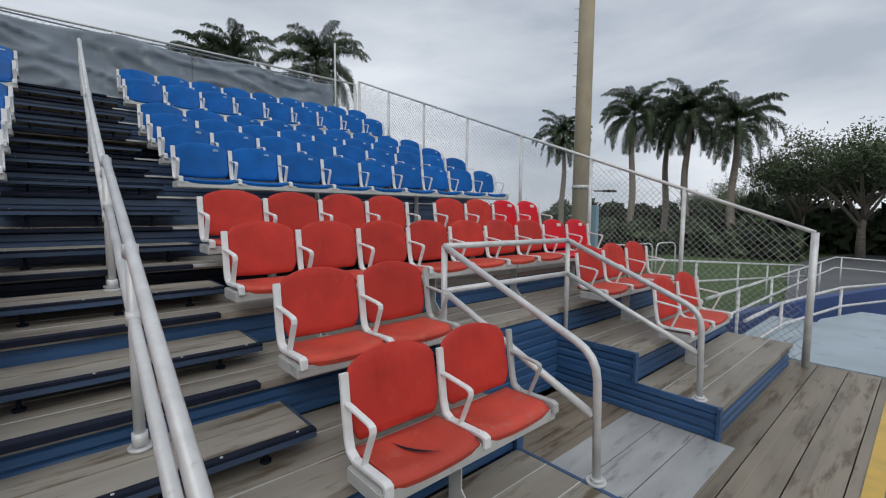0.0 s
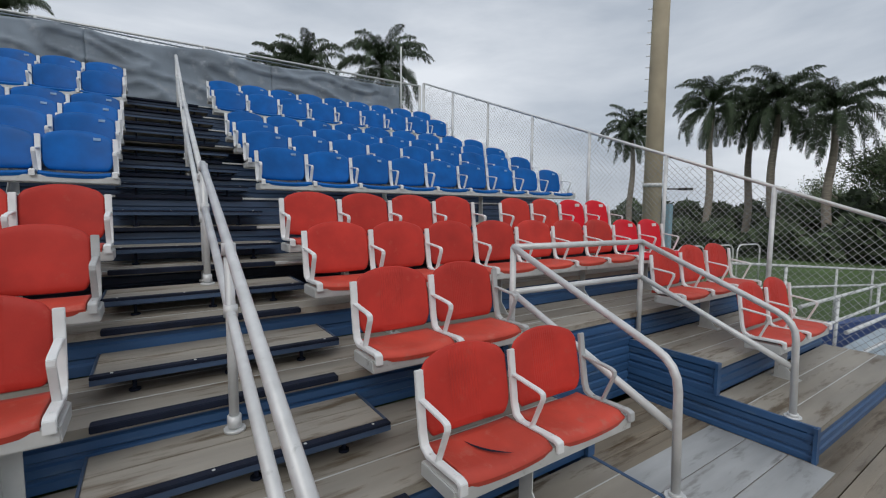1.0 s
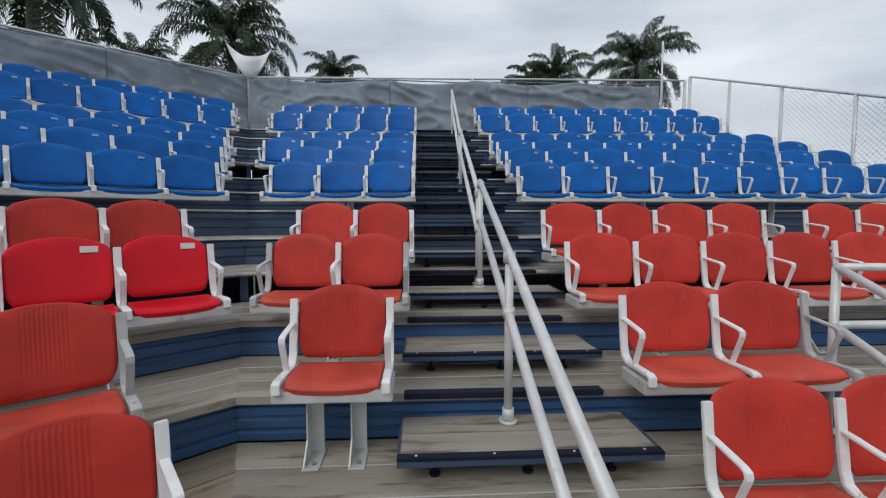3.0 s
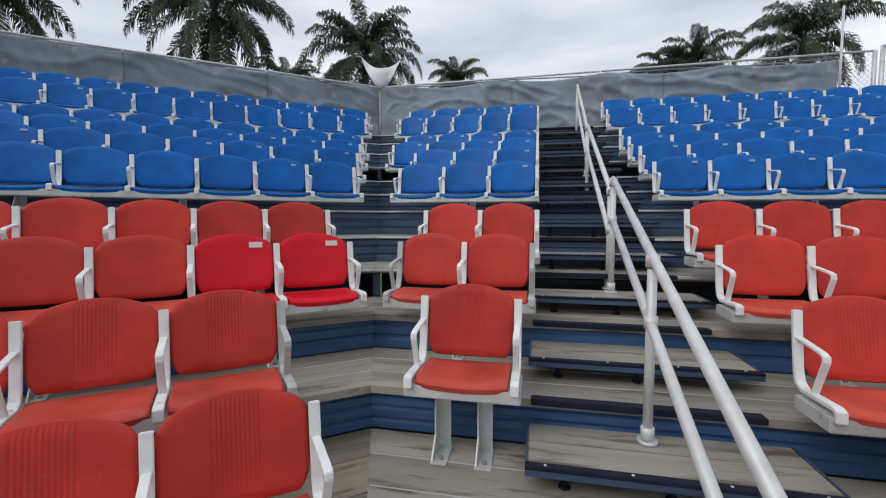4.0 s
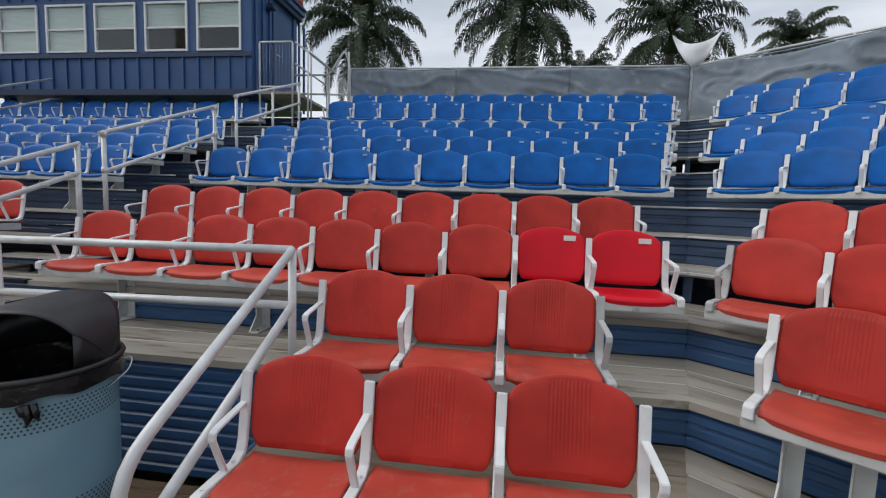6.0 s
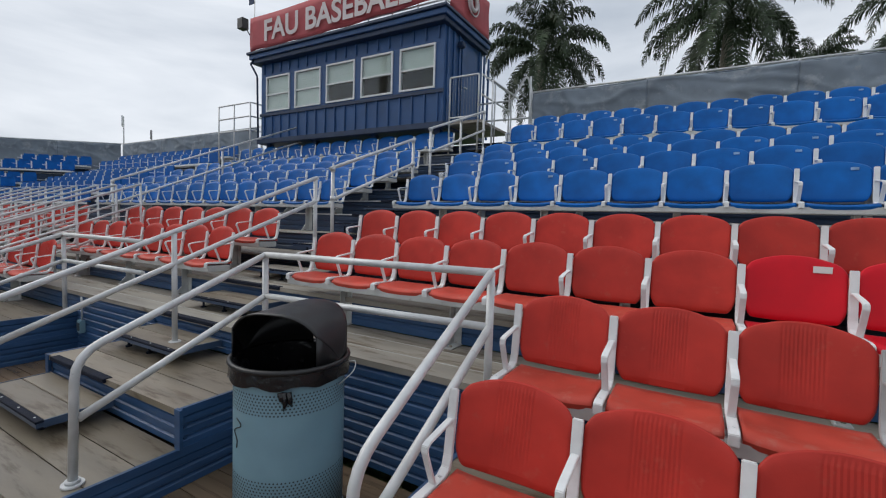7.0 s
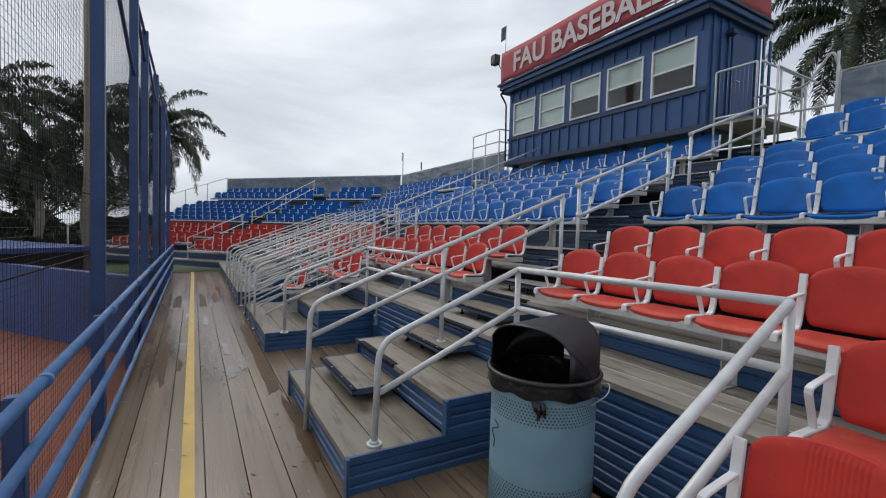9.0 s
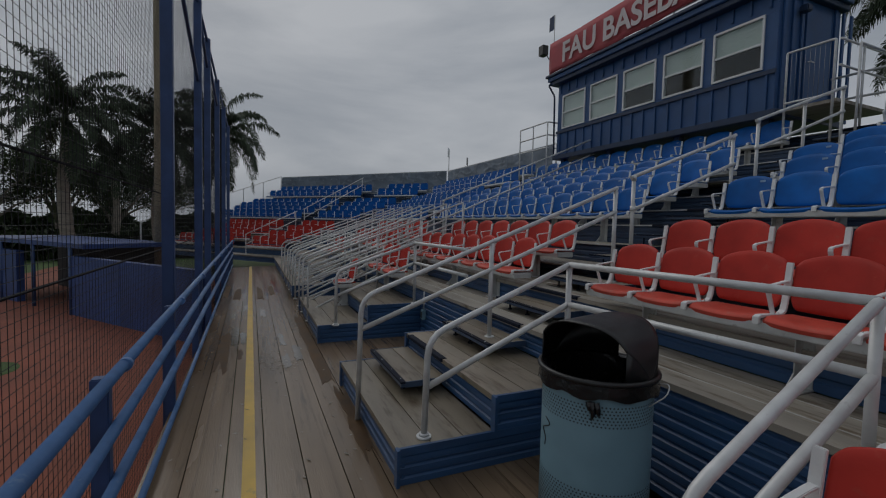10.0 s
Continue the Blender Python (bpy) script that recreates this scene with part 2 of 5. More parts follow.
# ---- plan ----
# Section A is the end wing with the first aisle; section B runs along the deck; section D is the far wing.
PIVOT = Vector((1.5, 2.86, 0))
MA = Matrix.Translation(PIVOT) @ Matrix.Rotation(radians(-3), 4, "Z") @ Matrix.Translation(-PIVOT)
BANG = radians(36.5)
MB = Matrix.Rotation(BANG, 4, "Z") @ Matrix.Translation((0, -0.59, 0))
DBEND = radians(39.5)


def edge(k):
    """Distance of the front edge of terrace k from the field side."""
    return {-1: 1.62, 0: 2.38}.get(k, 3.25 + 0.735 * (k - 1))


def edge_a(k):
    """The wing's two lowest terraces are a little narrower."""
    return {-1: 1.80, 0: 2.46}.get(k, edge(k))


LEVEL = {-2: 0.0, -1: 0.265, 0: 0.535, 1: 0.80, 2: 1.06, 3: 1.32, 4: 1.60, 5: 1.90, 6: 2.16, 7: 2.42, 8: 2.74, 9: 3.09, 10: 3.42, 11: 3.75}
TOP = 11
BACK = edge(TOP) + 0.9


def joint_b(v):
    """Where terrace line v of section B meets that of section A, along B."""
    ia, ib = MA.inverted(), MB
    lo, hi = -2.0, 8.0
    for _ in range(40):
        u = (lo + hi) / 2
        if (ia @ (ib @ Vector((u, v, 0)))).y > v:
            hi = u
        else:
            lo = u
    return u


def joint_a(v):
    return (MA.inverted() @ MB @ Vector((joint_b(v), v, 0))).x


U_D = -19.75


def joint_d(v):
    return U_D - math.tan(DBEND / 2) * (v - 1.62)


MD = MB @ Matrix.Translation((joint_d(0), 0, 0)) @ Matrix.Rotation(DBEND, 4, "Z")
END_A = 7.62
END_D = -9.5


def joint_dx(v):
    return (MD.inverted() @ MB @ Vector((joint_d(v), v, 0))).x


# ---- large structure: terraces ----
def riser_mesh(x0, x1, z0, z1, dark=False):
    """A ribbed sheet from z0 to z1, its face at y = 0."""
    bm = bmesh.new()
    h = z1 - z0
    n = max(2, round(h / 0.085))
    prof = []
    for i in range(n):
        a, b = z0 + h * i / n, z0 + h * (i + 1) / n
        s = (b - a)
        prof += [(0.0, a), (0.0, a + s * 0.55), (0.014, a + s * 0.68), (0.014, a + s * 0.87)]
    prof.append((0.0, z1))
    rows = [[bm.verts.new((x, y, z)) for y, z in prof] for x in (x0, x1)]
    back = [[bm.verts.new((x, 0.035, z)) for z in (z0, z1)] for x in (x0, x1)]
    for i in range(len(prof) - 1):
        bm.faces.new((rows[0][i], rows[1][i], rows[1][i + 1], rows[0][i + 1]))
    bm.faces.new((back[1][0], back[0][0], back[0][1], back[1][1]))
    bm.faces.new((rows[0][-1], rows[1][-1], back[1][1], back[0][1]))
    bm.faces.new((rows[1][0], rows[0][0], back[0][0], back[1][0]))
    bm.faces.new([*rows[0][::-1], back[0][0], back[0][1]])
    bm.faces.new([*rows[1], back[1][1], back[1][0]])
    return mesh_of(bm, RISER_DARK if dark else RISER, "riser")


def terrace(name, m, k, spans, left, right, edge=edge, mat=PLANK):
    """One floor of three planks with its ribbed riser. spans: stretches along the section; left, right: functions of the depth, or None."""
    z, y0, y1 = LEVEL[k], edge(k), (edge(k + 1) if k < TOP else BACK)
    root = empty(name, m, label="weathered aluminium plank terrace with blue ribbed riser", category="bleacher", kind="structure")
    for a, b in spans:
        w = (y1 - y0 + 0.02) / 3
        for i in range(3):
            c, d = y0 - 0.03 + w * i + 0.004 + (0.068 if k >= 3 and i == 0 else 0), y0 - 0.03 + w * (i + 1) - 0.004
            if i == 2:
                d -= 0.006
            xl = [left(v) if a is None else a for v in (c, d)]
            xr = [right(v) if b is None else b for v in (c, d)]
            bm = bmesh.new()
            prism(bm, [(xl[0], c), (xr[0], c), (xr[1], d), (xl[1], d)], z - 0.045, z)
            part("plank", bm, mat, root)
            if k < 4 and i and mat is PLANK:
                bm = bmesh.new()
                xl, xr = max(xl), min(xr)
                box(bm, xl + 0.01, xr - 0.01, c - 0.009, c - 0.002, z - 0.03, z + 0.002)
                part("joint_strip", bm, ALU, root)
        x0 = left(y0) if a is None else a
        x1 = right(y0) if b is None else b
        if k >= 3:
            bm = bmesh.new()
            box(bm, x0 + 0.005, x1 - 0.005, y0 - 0.026, y0 + 0.03, z - 0.020, z - 0.001)
            part("edge_strip", bm, ALU, root)
        # k 3, 8: riser set back as added backing, so the gap looks dark
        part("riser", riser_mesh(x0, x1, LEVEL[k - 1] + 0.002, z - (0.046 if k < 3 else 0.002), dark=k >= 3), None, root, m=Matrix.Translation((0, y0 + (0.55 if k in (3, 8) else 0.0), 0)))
    return root


BAY_A = (3.40, 5.03)
BAY_B1 = (-2.07, -0.28)
BAY_B2 = (-5.95, -4.12)
for k in range(-1, TOP + 1):
    if k < 1:
        terrace("terrace_a", MA, k, [(None, BAY_A[0]), (BAY_A[1], END_A)], joint_a, None, edge=edge_a)
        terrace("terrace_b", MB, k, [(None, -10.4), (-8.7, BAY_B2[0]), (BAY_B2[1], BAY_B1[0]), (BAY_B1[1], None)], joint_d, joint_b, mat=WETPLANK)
    else:
        terrace("terrace_a", MA, k, [(None, END_A)], joint_a, None, edge=edge_a)
        terrace("terrace_b", MB, k, [(None, None)], joint_d, joint_b)
    terrace("terrace_d", MD, k, [(END_D, None)], None, joint_dx)

# dark plates added behind the two sections' mitred joint to stop light leaking through
for k in range(-1, TOP + 1):
    root = empty("joint_light_stop", MA, label="dark blue plate added behind the mitred joint to stop light leaking through", category="plate", kind="structure")
    bm = bmesh.new()
    box(bm, joint_a(edge(k)) - 0.035, joint_a(edge(k)) + 0.035, edge_a(k) + 0.022, edge_a(k) + 0.034, LEVEL[k - 1] + 0.003, LEVEL[k] - 0.05)
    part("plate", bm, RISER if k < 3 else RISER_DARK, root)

# plain skirts added behind and at the wing's end to keep stray light out
for nm, m, x0, x1 in (("skirt_a", MA, joint_a(BACK), END_A), ("skirt_b", MB, joint_d(BACK), joint_b(BACK)), ("skirt_d", MD, END_D, joint_dx(BACK))):
    bm = bmesh.new()
    box(bm, x0, x1, BACK + 0.06, BACK + 0.10, -0.9, LEVEL[11] - 0.05)
    tagged(part(nm, bm, RISER_DARK, None, m=m), "plain dark sheet added behind the stand to keep light out", "wall", kind="structure")
bm = bmesh.new()
for k in range(-1, TOP + 1):
    y1 = edge(k + 1) if k < TOP else BACK
    box(bm, END_A - 0.05, END_A - 0.01, edge_a(k) + 0.04, y1 + 0.03, -0.05 if k < 1 else -0.9, LEVEL[k] - 0.05)
tagged(part("skirt_end", bm, RISER, None, m=MA), "blue sheet added at the end of the stand to keep light out", "wall", kind="structure")

# tall walls and cheeks of the bays cut into the first two terraces
for m, (a, b), nm in ((MA, BAY_A, "bay_wall_a"), (MB, BAY_B1, "bay_wall_b"), (MB, BAY_B2, "bay_wall_c"), (MB, (-10.4, -8.7), "bay_wall_d")):
    root = empty(nm, m, label="tall blue ribbed wall behind an open bay", category="wall", kind="structure")
    part("riser", riser_mesh(a, b, 0.003, LEVEL[1] - 0.05), None, root, m=Matrix.Translation((0, edge(1) - 0.012, 0)))
    for x, turn in ((a, 90), (b, -90)):
        for k in (-1, 0):
            y0, y1, z1 = (edge_a if m is MA else edge)(k), edge(1), LEVEL[k]
            wide = y1 - y0 + 0.01
            me = riser_mesh(-wide if turn < 0 else 0, 0 if turn < 0 else wide, LEVEL[k - 1] + 0.003, z1 - 0.03)
            part("cheek", me, None, root, m=Matrix.Translation((x + (0.004 if turn > 0 else -0.004), y0, 0)) @ Matrix.Rotation(radians(turn), 4, "Z"))
            bm = bmesh.new()
            box(bm, -0.012, 0.012, 0, wide, z1 - 0.05, z1 + 0.004)
            part("edge_trim", bm, RISER, root, m=Matrix.Translation((x, y0 - 0.02, 0)))
            bm = bmesh.new()
            box(bm, -0.03, 0.03, -0.012, 0.012, LEVEL[k - 1] + 0.003, z1 + 0.001)
            part("corner_trim", bm, RISER, root, m=Matrix.Translation((x, y0 - 0.02, 0)))


# ---- deck ----
def deck_planks(name, m, x0, x1, y0, y1, w, mat, left=None, right=None, label=""):
    root = empty(name, m, label=label, category="deck", kind="structure")
    n = round((y1 - y0) / w)
    for i in range(n):
        c, d = y0 + w * i + 0.004, y0 + w * (i + 1) - 0.004
        xs = [left(c) if left else x0, right(c) if right else x1, right(d) if right else x1, left(d) if left else x0]
        bm = bmesh.new()
        prism(bm, [(xs[0], c), (xs[1], c), (xs[2], d), (xs[3], d)], -0.05, 0.0)
        for q in (0.3, 0.7):
            y = c + (d - c) * q
            prism(bm, [(max(xs[0], xs[3]), y - 0.008), (min(xs[1], xs[2]), y - 0.008), (min(xs[1], xs[2]), y + 0.008), (max(xs[0], xs[3]), y + 0.008)], 0.0, 0.003)
        part("plank", bm, mat, root)
    return root


DECK0 = -0.02
deck_planks("deck", MB, None, None, DECK0, 3.2, 0.265, DECK, left=lambda v: joint_d(v) + 1.2, right=lambda v: joint_b(v), label="wet weathered aluminium plank deck")
deck_planks("deck_wing", MA, None, 7.9, DECK0, 3.2, 0.265, WETPLANK, left=lambda v: joint_a(v), label="weathered aluminium plank deck of the wing")
bm = bmesh.new()
prism(bm, [(joint_d(0.6) + 1.2, 0.62), (joint_b(0.62), 0.62), (joint_b(0.71), 0.71), (joint_d(0.7) + 1.2, 0.71)], 0.0, 0.006)
tagged(part("deck_line", bm, YELLOW, None, m=MB), "worn yellow safety line painted along the deck", "line", kind="structure")
bm = bmesh.new()
prism(bm, [(joint_a(0.87), 0.87), (7.9, 0.87), (7.9, 0.97), (joint_a(0.97), 0.97)], 0.0, 0.006)
tagged(part("deck_line", bm, YELLOW, None, m=MA), "worn yellow safety line painted along the deck", "line", kind="structure")

for i in range(3):
    bm = bmesh.new()
    prism(bm, [(3.46, 1.66 + 0.27 * i), (5.0, 1.66 + 0.27 * i), (5.0, 1.922 + 0.27 * i), (3.46, 1.922 + 0.27 * i)], 0.0, 0.008)
    tagged(part("bay_plank", bm, PALEPLANK, None, m=MA), "pale replacement plank laid in the open bay", "plank", kind="structure")


# ---- chairs ----
SEAT_FRONT = 0.055


def ring_of(g, nx, ny):
    """The outer loop of a grid of vertices."""
    return g[0] + [g[j][nx] for j in range(1, ny + 1)] + g[ny][nx - 1::-1] + [g[j][0] for j in range(ny - 1, 0, -1)]


def seat_mesh(p, mat, ribs=True):
    """Moulded seat pan: dished, front lip rolled down, shallow grooves in its front half; top at z = 0."""
    bm = bmesh.new()
    nx, ny = 26, 8
    w = p - 0.062
    top, low = [], []
    for j in range(ny + 1):
        rt, rl = [], []
        for i in range(nx + 1):
            s, t = i / nx, j / ny
            q = abs(2 * s - 1)
            x = 0.031 + w * s
            y = SEAT_FRONT + 0.012 * q ** 4 + 0.325 * t
            dish = -0.020 * (1 - q ** 2) * math.sin(math.pi * min(1, 0.25 + t * 0.75))
            z = 0.018 + dish - (0.030 * (1 - t / 0.2) ** 2 if t < 0.2 else 0) - 0.006 * t
            if ribs and 9 <= i <= 17 and 0.1 < t < 0.62:
                z -= 0.0035 * (i % 2)
            rt.append(bm.verts.new((x, y, z)))
            rl.append(bm.verts.new((x, y + 0.008, z - 0.026)))
        top.append(rt)
        low.append(rl)
    for j in range(ny):
        for i in range(nx):
            bm.faces.new((top[j][i], top[j][i + 1], top[j + 1][i + 1], top[j + 1][i])).smooth = True
            bm.faces.new((low[j + 1][i], low[j + 1][i + 1], low[j][i + 1], low[j][i])).smooth = True
    a, b = ring_of(top, nx, ny), ring_of(low, nx, ny)
    k = len(a)
    for i in range(k):
        bm.faces.new((b[i], b[(i + 1) % k], a[(i + 1) % k], a[i]))
    return mesh_of(bm, mat, "seat")


def back_mesh(p, mat, ribs=True):
    """Moulded backrest: arched top, rounded corners, rolled edge, fine upright grooves in its middle."""
    bm = bmesh.new()
    nx, nz = 62, 12
    w = p - 0.054

    def pos(s, t):
        q = abs(2 * s - 1)
        corner = max(0, (q - 0.80) / 0.20) ** 2.4
        topz = 0.425 - 0.062 * q ** 2.2 - 0.030 * corner
        lowz = 0.040 + 0.010 * q ** 2 + 0.060 * corner
        narrow = 1 - 0.025 * max(0, (0.3 - t) / 0.3) ** 2
        x = 0.027 + w * (0.5 + (s - 0.5) * narrow)
        z = lowz + (topz - lowz) * t
        y = 0.345 + 0.085 * (z / 0.42) + 0.030 * (1 - q ** 2)
        return x, y, z

    front, rear = [], []
    for j in range(nz + 1):
        fr, rr = [], []
        for i in range(nx + 1):
            x, y, z = pos(i / nx, j / nz)
            groove = 0.0024 * (i % 2) * min(1.0, (j - 1) / 4) if ribs and 21 <= i <= 41 and 1 < j < nz else 0.0
            rim = 0.006 if i in (0, nx) or j in (0, nz) else 0.0
            fr.append(bm.verts.new((x, y + groove + rim, z)))
            rr.append(bm.verts.new((x, y + 0.024 - rim, z)))
        front.append(fr)
        rear.append(rr)
    for j in range(nz):
        for i in range(nx):
            bm.faces.new((front[j][i], front[j][i + 1], front[j + 1][i + 1], front[j + 1][i])).smooth = not (ribs and 20 <= i <= 41)
            bm.faces.new((rear[j + 1][i], rear[j + 1][i + 1], rear[j][i + 1], rear[j][i])).smooth = True
    a, b = ring_of(front, nx, nz), ring_of(rear, nx, nz)
    k = len(a)
    mid = []
    for i in range(k):
        c = (a[i].co + b[i].co) / 2
        out = Vector((c.x - p / 2, 0, c.z - 0.23))
        mid.append(bm.verts.new(c + out.normalized() * 0.007))
    for i in range(k):
        j = (i + 1) % k
        bm.faces.new((mid[i], mid[j], a[j], a[i])).smooth = True
        bm.faces.new((b[i], b[j], mid[j], mid[i])).smooth = True
    return mesh_of(bm, mat, "backrest")


def bar(bm, pts, w, th):
    """A flat bar in the y-z plane, w wide in x and th thick, along (y, z) points."""
    pts = [Vector((0, y, z)) for y, z in pts]
    rings = []
    for i, p in enumerate(pts):
        a = (pts[i] - pts[i - 1]).normalized() if i else (pts[1] - pts[0]).normalized()
        b = (pts[i + 1] - pts[i]).normalized() if i + 1 < len(pts) else a
        d = (a + b).normalized()
        n = Vector((0, -d.z, d.y)) * th / 2 / max(0.5, d.dot(a))
        wx = Vector((w / 2, 0, 0))
        rings.append([bm.verts.new(q) for q in (p - wx - n, p + wx - n, p + wx + n, p - wx + n)])
    for a, b in zip(rings, rings[1:]):
        for j in range(4):
            bm.faces.new((a[j], a[(j + 1) % 4], b[(j + 1) % 4], b[j]))
    bm.faces.new(rings[0][::-1])
    bm.faces.new(rings[-1])


def standard_mesh(mat, arm=True):
    bm = bmesh.new()
    bar(bm, [(SEAT_FRONT - 0.004, -0.040), (SEAT_FRONT - 0.002, 0.004), (SEAT_FRONT + 0.02, 0.012), (0.30, 0.006), (0.345, 0.03), (0.362, 0.08), (0.38, 0.20), (0.402, 0.365)], 0.042, 0.020)
    for y in (SEAT_FRONT + 0.045, 0.29):
        tube(bm, [(0, y, 0.012), (0, y, 0.026)], 0.009, 8)
    return mesh_of(bm, mat, "standard", 0.003)


def arm_mesh(mat):
    bm = bmesh.new()
    bar(bm, [(0.375, 0.235), (0.34, 0.232), (0.19, 0.212), (0.165, 0.202), (0.163, 0.180), (0.235, 0.008)], 0.032, 0.013)
    return mesh_of(bm, mat, "armrest", 0.003)


STD = {"white": standard_mesh(WHITE), "grey": standard_mesh(GREYARM)}
ARM = {"white": arm_mesh(WHITE), "grey": arm_mesh(GREYARM)}
SEATS, BACKS = {}, {}
tag_bm = bmesh.new()
box(tag_bm, -0.045, 0.045, -0.004, 0.004, -0.02, 0.02)
TAG_MESH = mesh_of(tag_bm, TAGM, "number_tag", 0.002)
tag_bm = bmesh.new()
box(tag_bm, -0.03, 0.03, -0.004, 0.004, -0.014, 0.014)
TAG_BLUE = mesh_of(tag_bm, TAGBLUE, "number_tag", 0.002)
MATS = {"red": RED, "new": RED_NEW, "blue": BLUE}
LABELS = {"red": "faded red plastic stadium chair with white metal arms", "new": "bright red replacement stadium chair with a pale number tag", "blue": "blue plastic stadium chair with white metal arms"}
GROUPS = {"red": "red stadium chairs", "new": "bright red stadium chairs", "blue": "blue stadium chairs"}


def chair(m, p, kind, last=False, end="white", first="white", ribs=False):
    key = (round(p, 3), kind, ribs)
    if key not in SEATS:
        SEATS[key], BACKS[key] = seat_mesh(p, RED_SEAT if kind == "red" else MATS[kind], ribs), back_mesh(p, MATS[kind], ribs)
    root = empty("stadium_chair", m, label=LABELS[kind], category="chair", group=GROUPS[kind])
    part("seat", SEATS[key], None, root)
    part("backrest", BACKS[key], None, root)
    part("standard", STD[first], None, root)
    part("armrest", ARM[first], None, root)
    if last:
        part("standard", STD[end], None, root, m=Matrix.Translation((p, 0, 0)))
        part("armrest", ARM[end], None, root, m=Matrix.Translation((p, 0, 0)))
    if kind == "new" or (kind == "blue" and random.random() < 0.6):
        part("number_tag", TAG_MESH if kind == "new" else TAG_BLUE, None, root, m=Matrix.Translation((p * 0.75, 0.433, 0.355)) @ Matrix.Rotation(radians(-11), 4, "X"))
    return root


def chair_row(m, k, x0, n, p, kinds="red", end="white", first="white", pan=0.445, legs=True):
    """n chairs side by side on terrace k, with the beam and legs that carry them."""
    y, z = edge(k) + 0.455, LEVEL[k] + pan
    for i in range(n):
        kind = kinds if isinstance(kinds, str) else kinds[i]
        chair(m @ Matrix.Translation((x0 + p * i, y, z)), p, kind, i == n - 1, end, first if i == 0 else "white", k < 1)
    beam = empty("seat_beam", m @ Matrix.Translation((x0, y, LEVEL[k])), label="dull aluminium beam and legs carrying a row of chairs", category="support")
    bm = bmesh.new()
    box(bm, -0.03, n * p + 0.03, SEAT_FRONT + 0.012, 0.33, pan - 0.092, pan - 0.022)
    part("beam", bm, ALU, beam, bevel=0.006)
    if legs:
        spots = (0.27 * p, 0.70 * p) if n == 1 else [n * p * (i + 0.5) / max(1, round(n * p / 1.3)) for i in range(max(1, round(n * p / 1.3)))]
        for x in spots:
            bm = bmesh.new()
            box(bm, x - 0.036, x - 0.028, 0.19, 0.28, 0.010, pan - 0.092)
            box(bm, x - 0.028, x + 0.036, 0.272, 0.28, 0.010, pan - 0.092)
            part("leg", bm, ALU, beam)
            bm = bmesh.new()
            box(bm, x - 0.04, x + 0.045, 0.09, 0.30, 0.0, 0.010)
            part("base_plate", bm, ALU, beam, bevel=0.003)
            bm = bmesh.new()
            tri = [(0.10, 0.011), (0.19, 0.011), (0.19, 0.11)]
            va, vb = [[bm.verts.new((x + dx, y_, z_)) for y_, z_ in tri] for dx in (-0.036, -0.028)]
            bm.faces.new(va)
            bm.faces.new(vb[::-1])
            for i in range(3):
                bm.faces.new((va[i], vb[i], vb[(i + 1) % 3], va[(i + 1) % 3]))
            part("gusset", bm, ALU, beam)
            bm = bmesh.new()
            tube(bm, [(x + 0.01, 0.14, 0.010), (x + 0.01, 0.14, 0.022)], 0.013, 6)
            part("bolt", bm, BARK, beam, "rusty bolt")


# wing A, red rows
chair_row(MA, -1, 2.19, 2, 0.565, end="grey", pan=0.412)
for o in list(scene.objects):
    if o.name.startswith("seat") and o.parent and o.parent.name == "stadium_chair":
        bm = bmesh.new()
        k = 9
        up, dn = [], []
        for i in range(k):
            t = i / (k - 1)
            c = Vector((0.20 + 0.13 * t - 0.025 * math.sin(t * 3), 0.31 - 0.20 * t, 0.006 - 0.004 * math.sin(math.pi * t)))
            w = 0.006 * math.sin(math.pi * t) + 0.0006
            up.append(bm.verts.new(c + Vector((w, w, 0.002))))
            dn.append(bm.verts.new(c - Vector((w, w, -0.002))))
        for i in range(k - 1):
            bm.faces.new((dn[i], dn[i + 1], up[i + 1], up[i]))
        part("crack", bm, NOSING, o, "open crack across the seat")
chair_row(MA, -1, 5.42, 2, 0.55)
chair_row(MA, 0, 0.34, 1, 0.525)
chair_row(MA, 0, 2.19, 2, 0.545, end="grey")
chair_row(MA, 0, 5.32, 3, 0.55)
chair_row(MA, 1, -0.08, 2, 0.505, first="grey", end="grey")
chair_row(MA, 1, 2.16, 9, 0.54, ["red"] * 7 + ["new"] * 2)
chair_row(MA, 2, -0.06, 2, 0.51)
chair_row(MA, 2, 2.18, 4, 0.535)
chair_row(MA, 2, 4.74, 4, 0.53, ["red", "red", "new", "new"])
# section B, red rows
chair_row(MB, -1, -0.10, 3, 0.54)
chair_row(MB, 0, -0.09, 3, 0.53, end="grey")
chair_row(MB, 1, -2.68, 9, 0.533, ["red"] * 7 + ["new"] * 2)
chair_row(MB, 2, -2.69, 9, 0.534)
# beyond the second aisle
chair_row(MB, 2, -8.22, 7, 0.585)
chair_row(MB, 1, -8.25, 8, 0.525)
chair_row(MB, 0, -8.2, 3, 0.54)
chair_row(MB, -1, -7.9, 1, 0.54)
chair_row(MB, 1, -14.6, 9, 0.54)
chair_row(MB, 2, -14.6, 9, 0.54)
chair_row(MB, 0, -14.0, 3, 0.54)

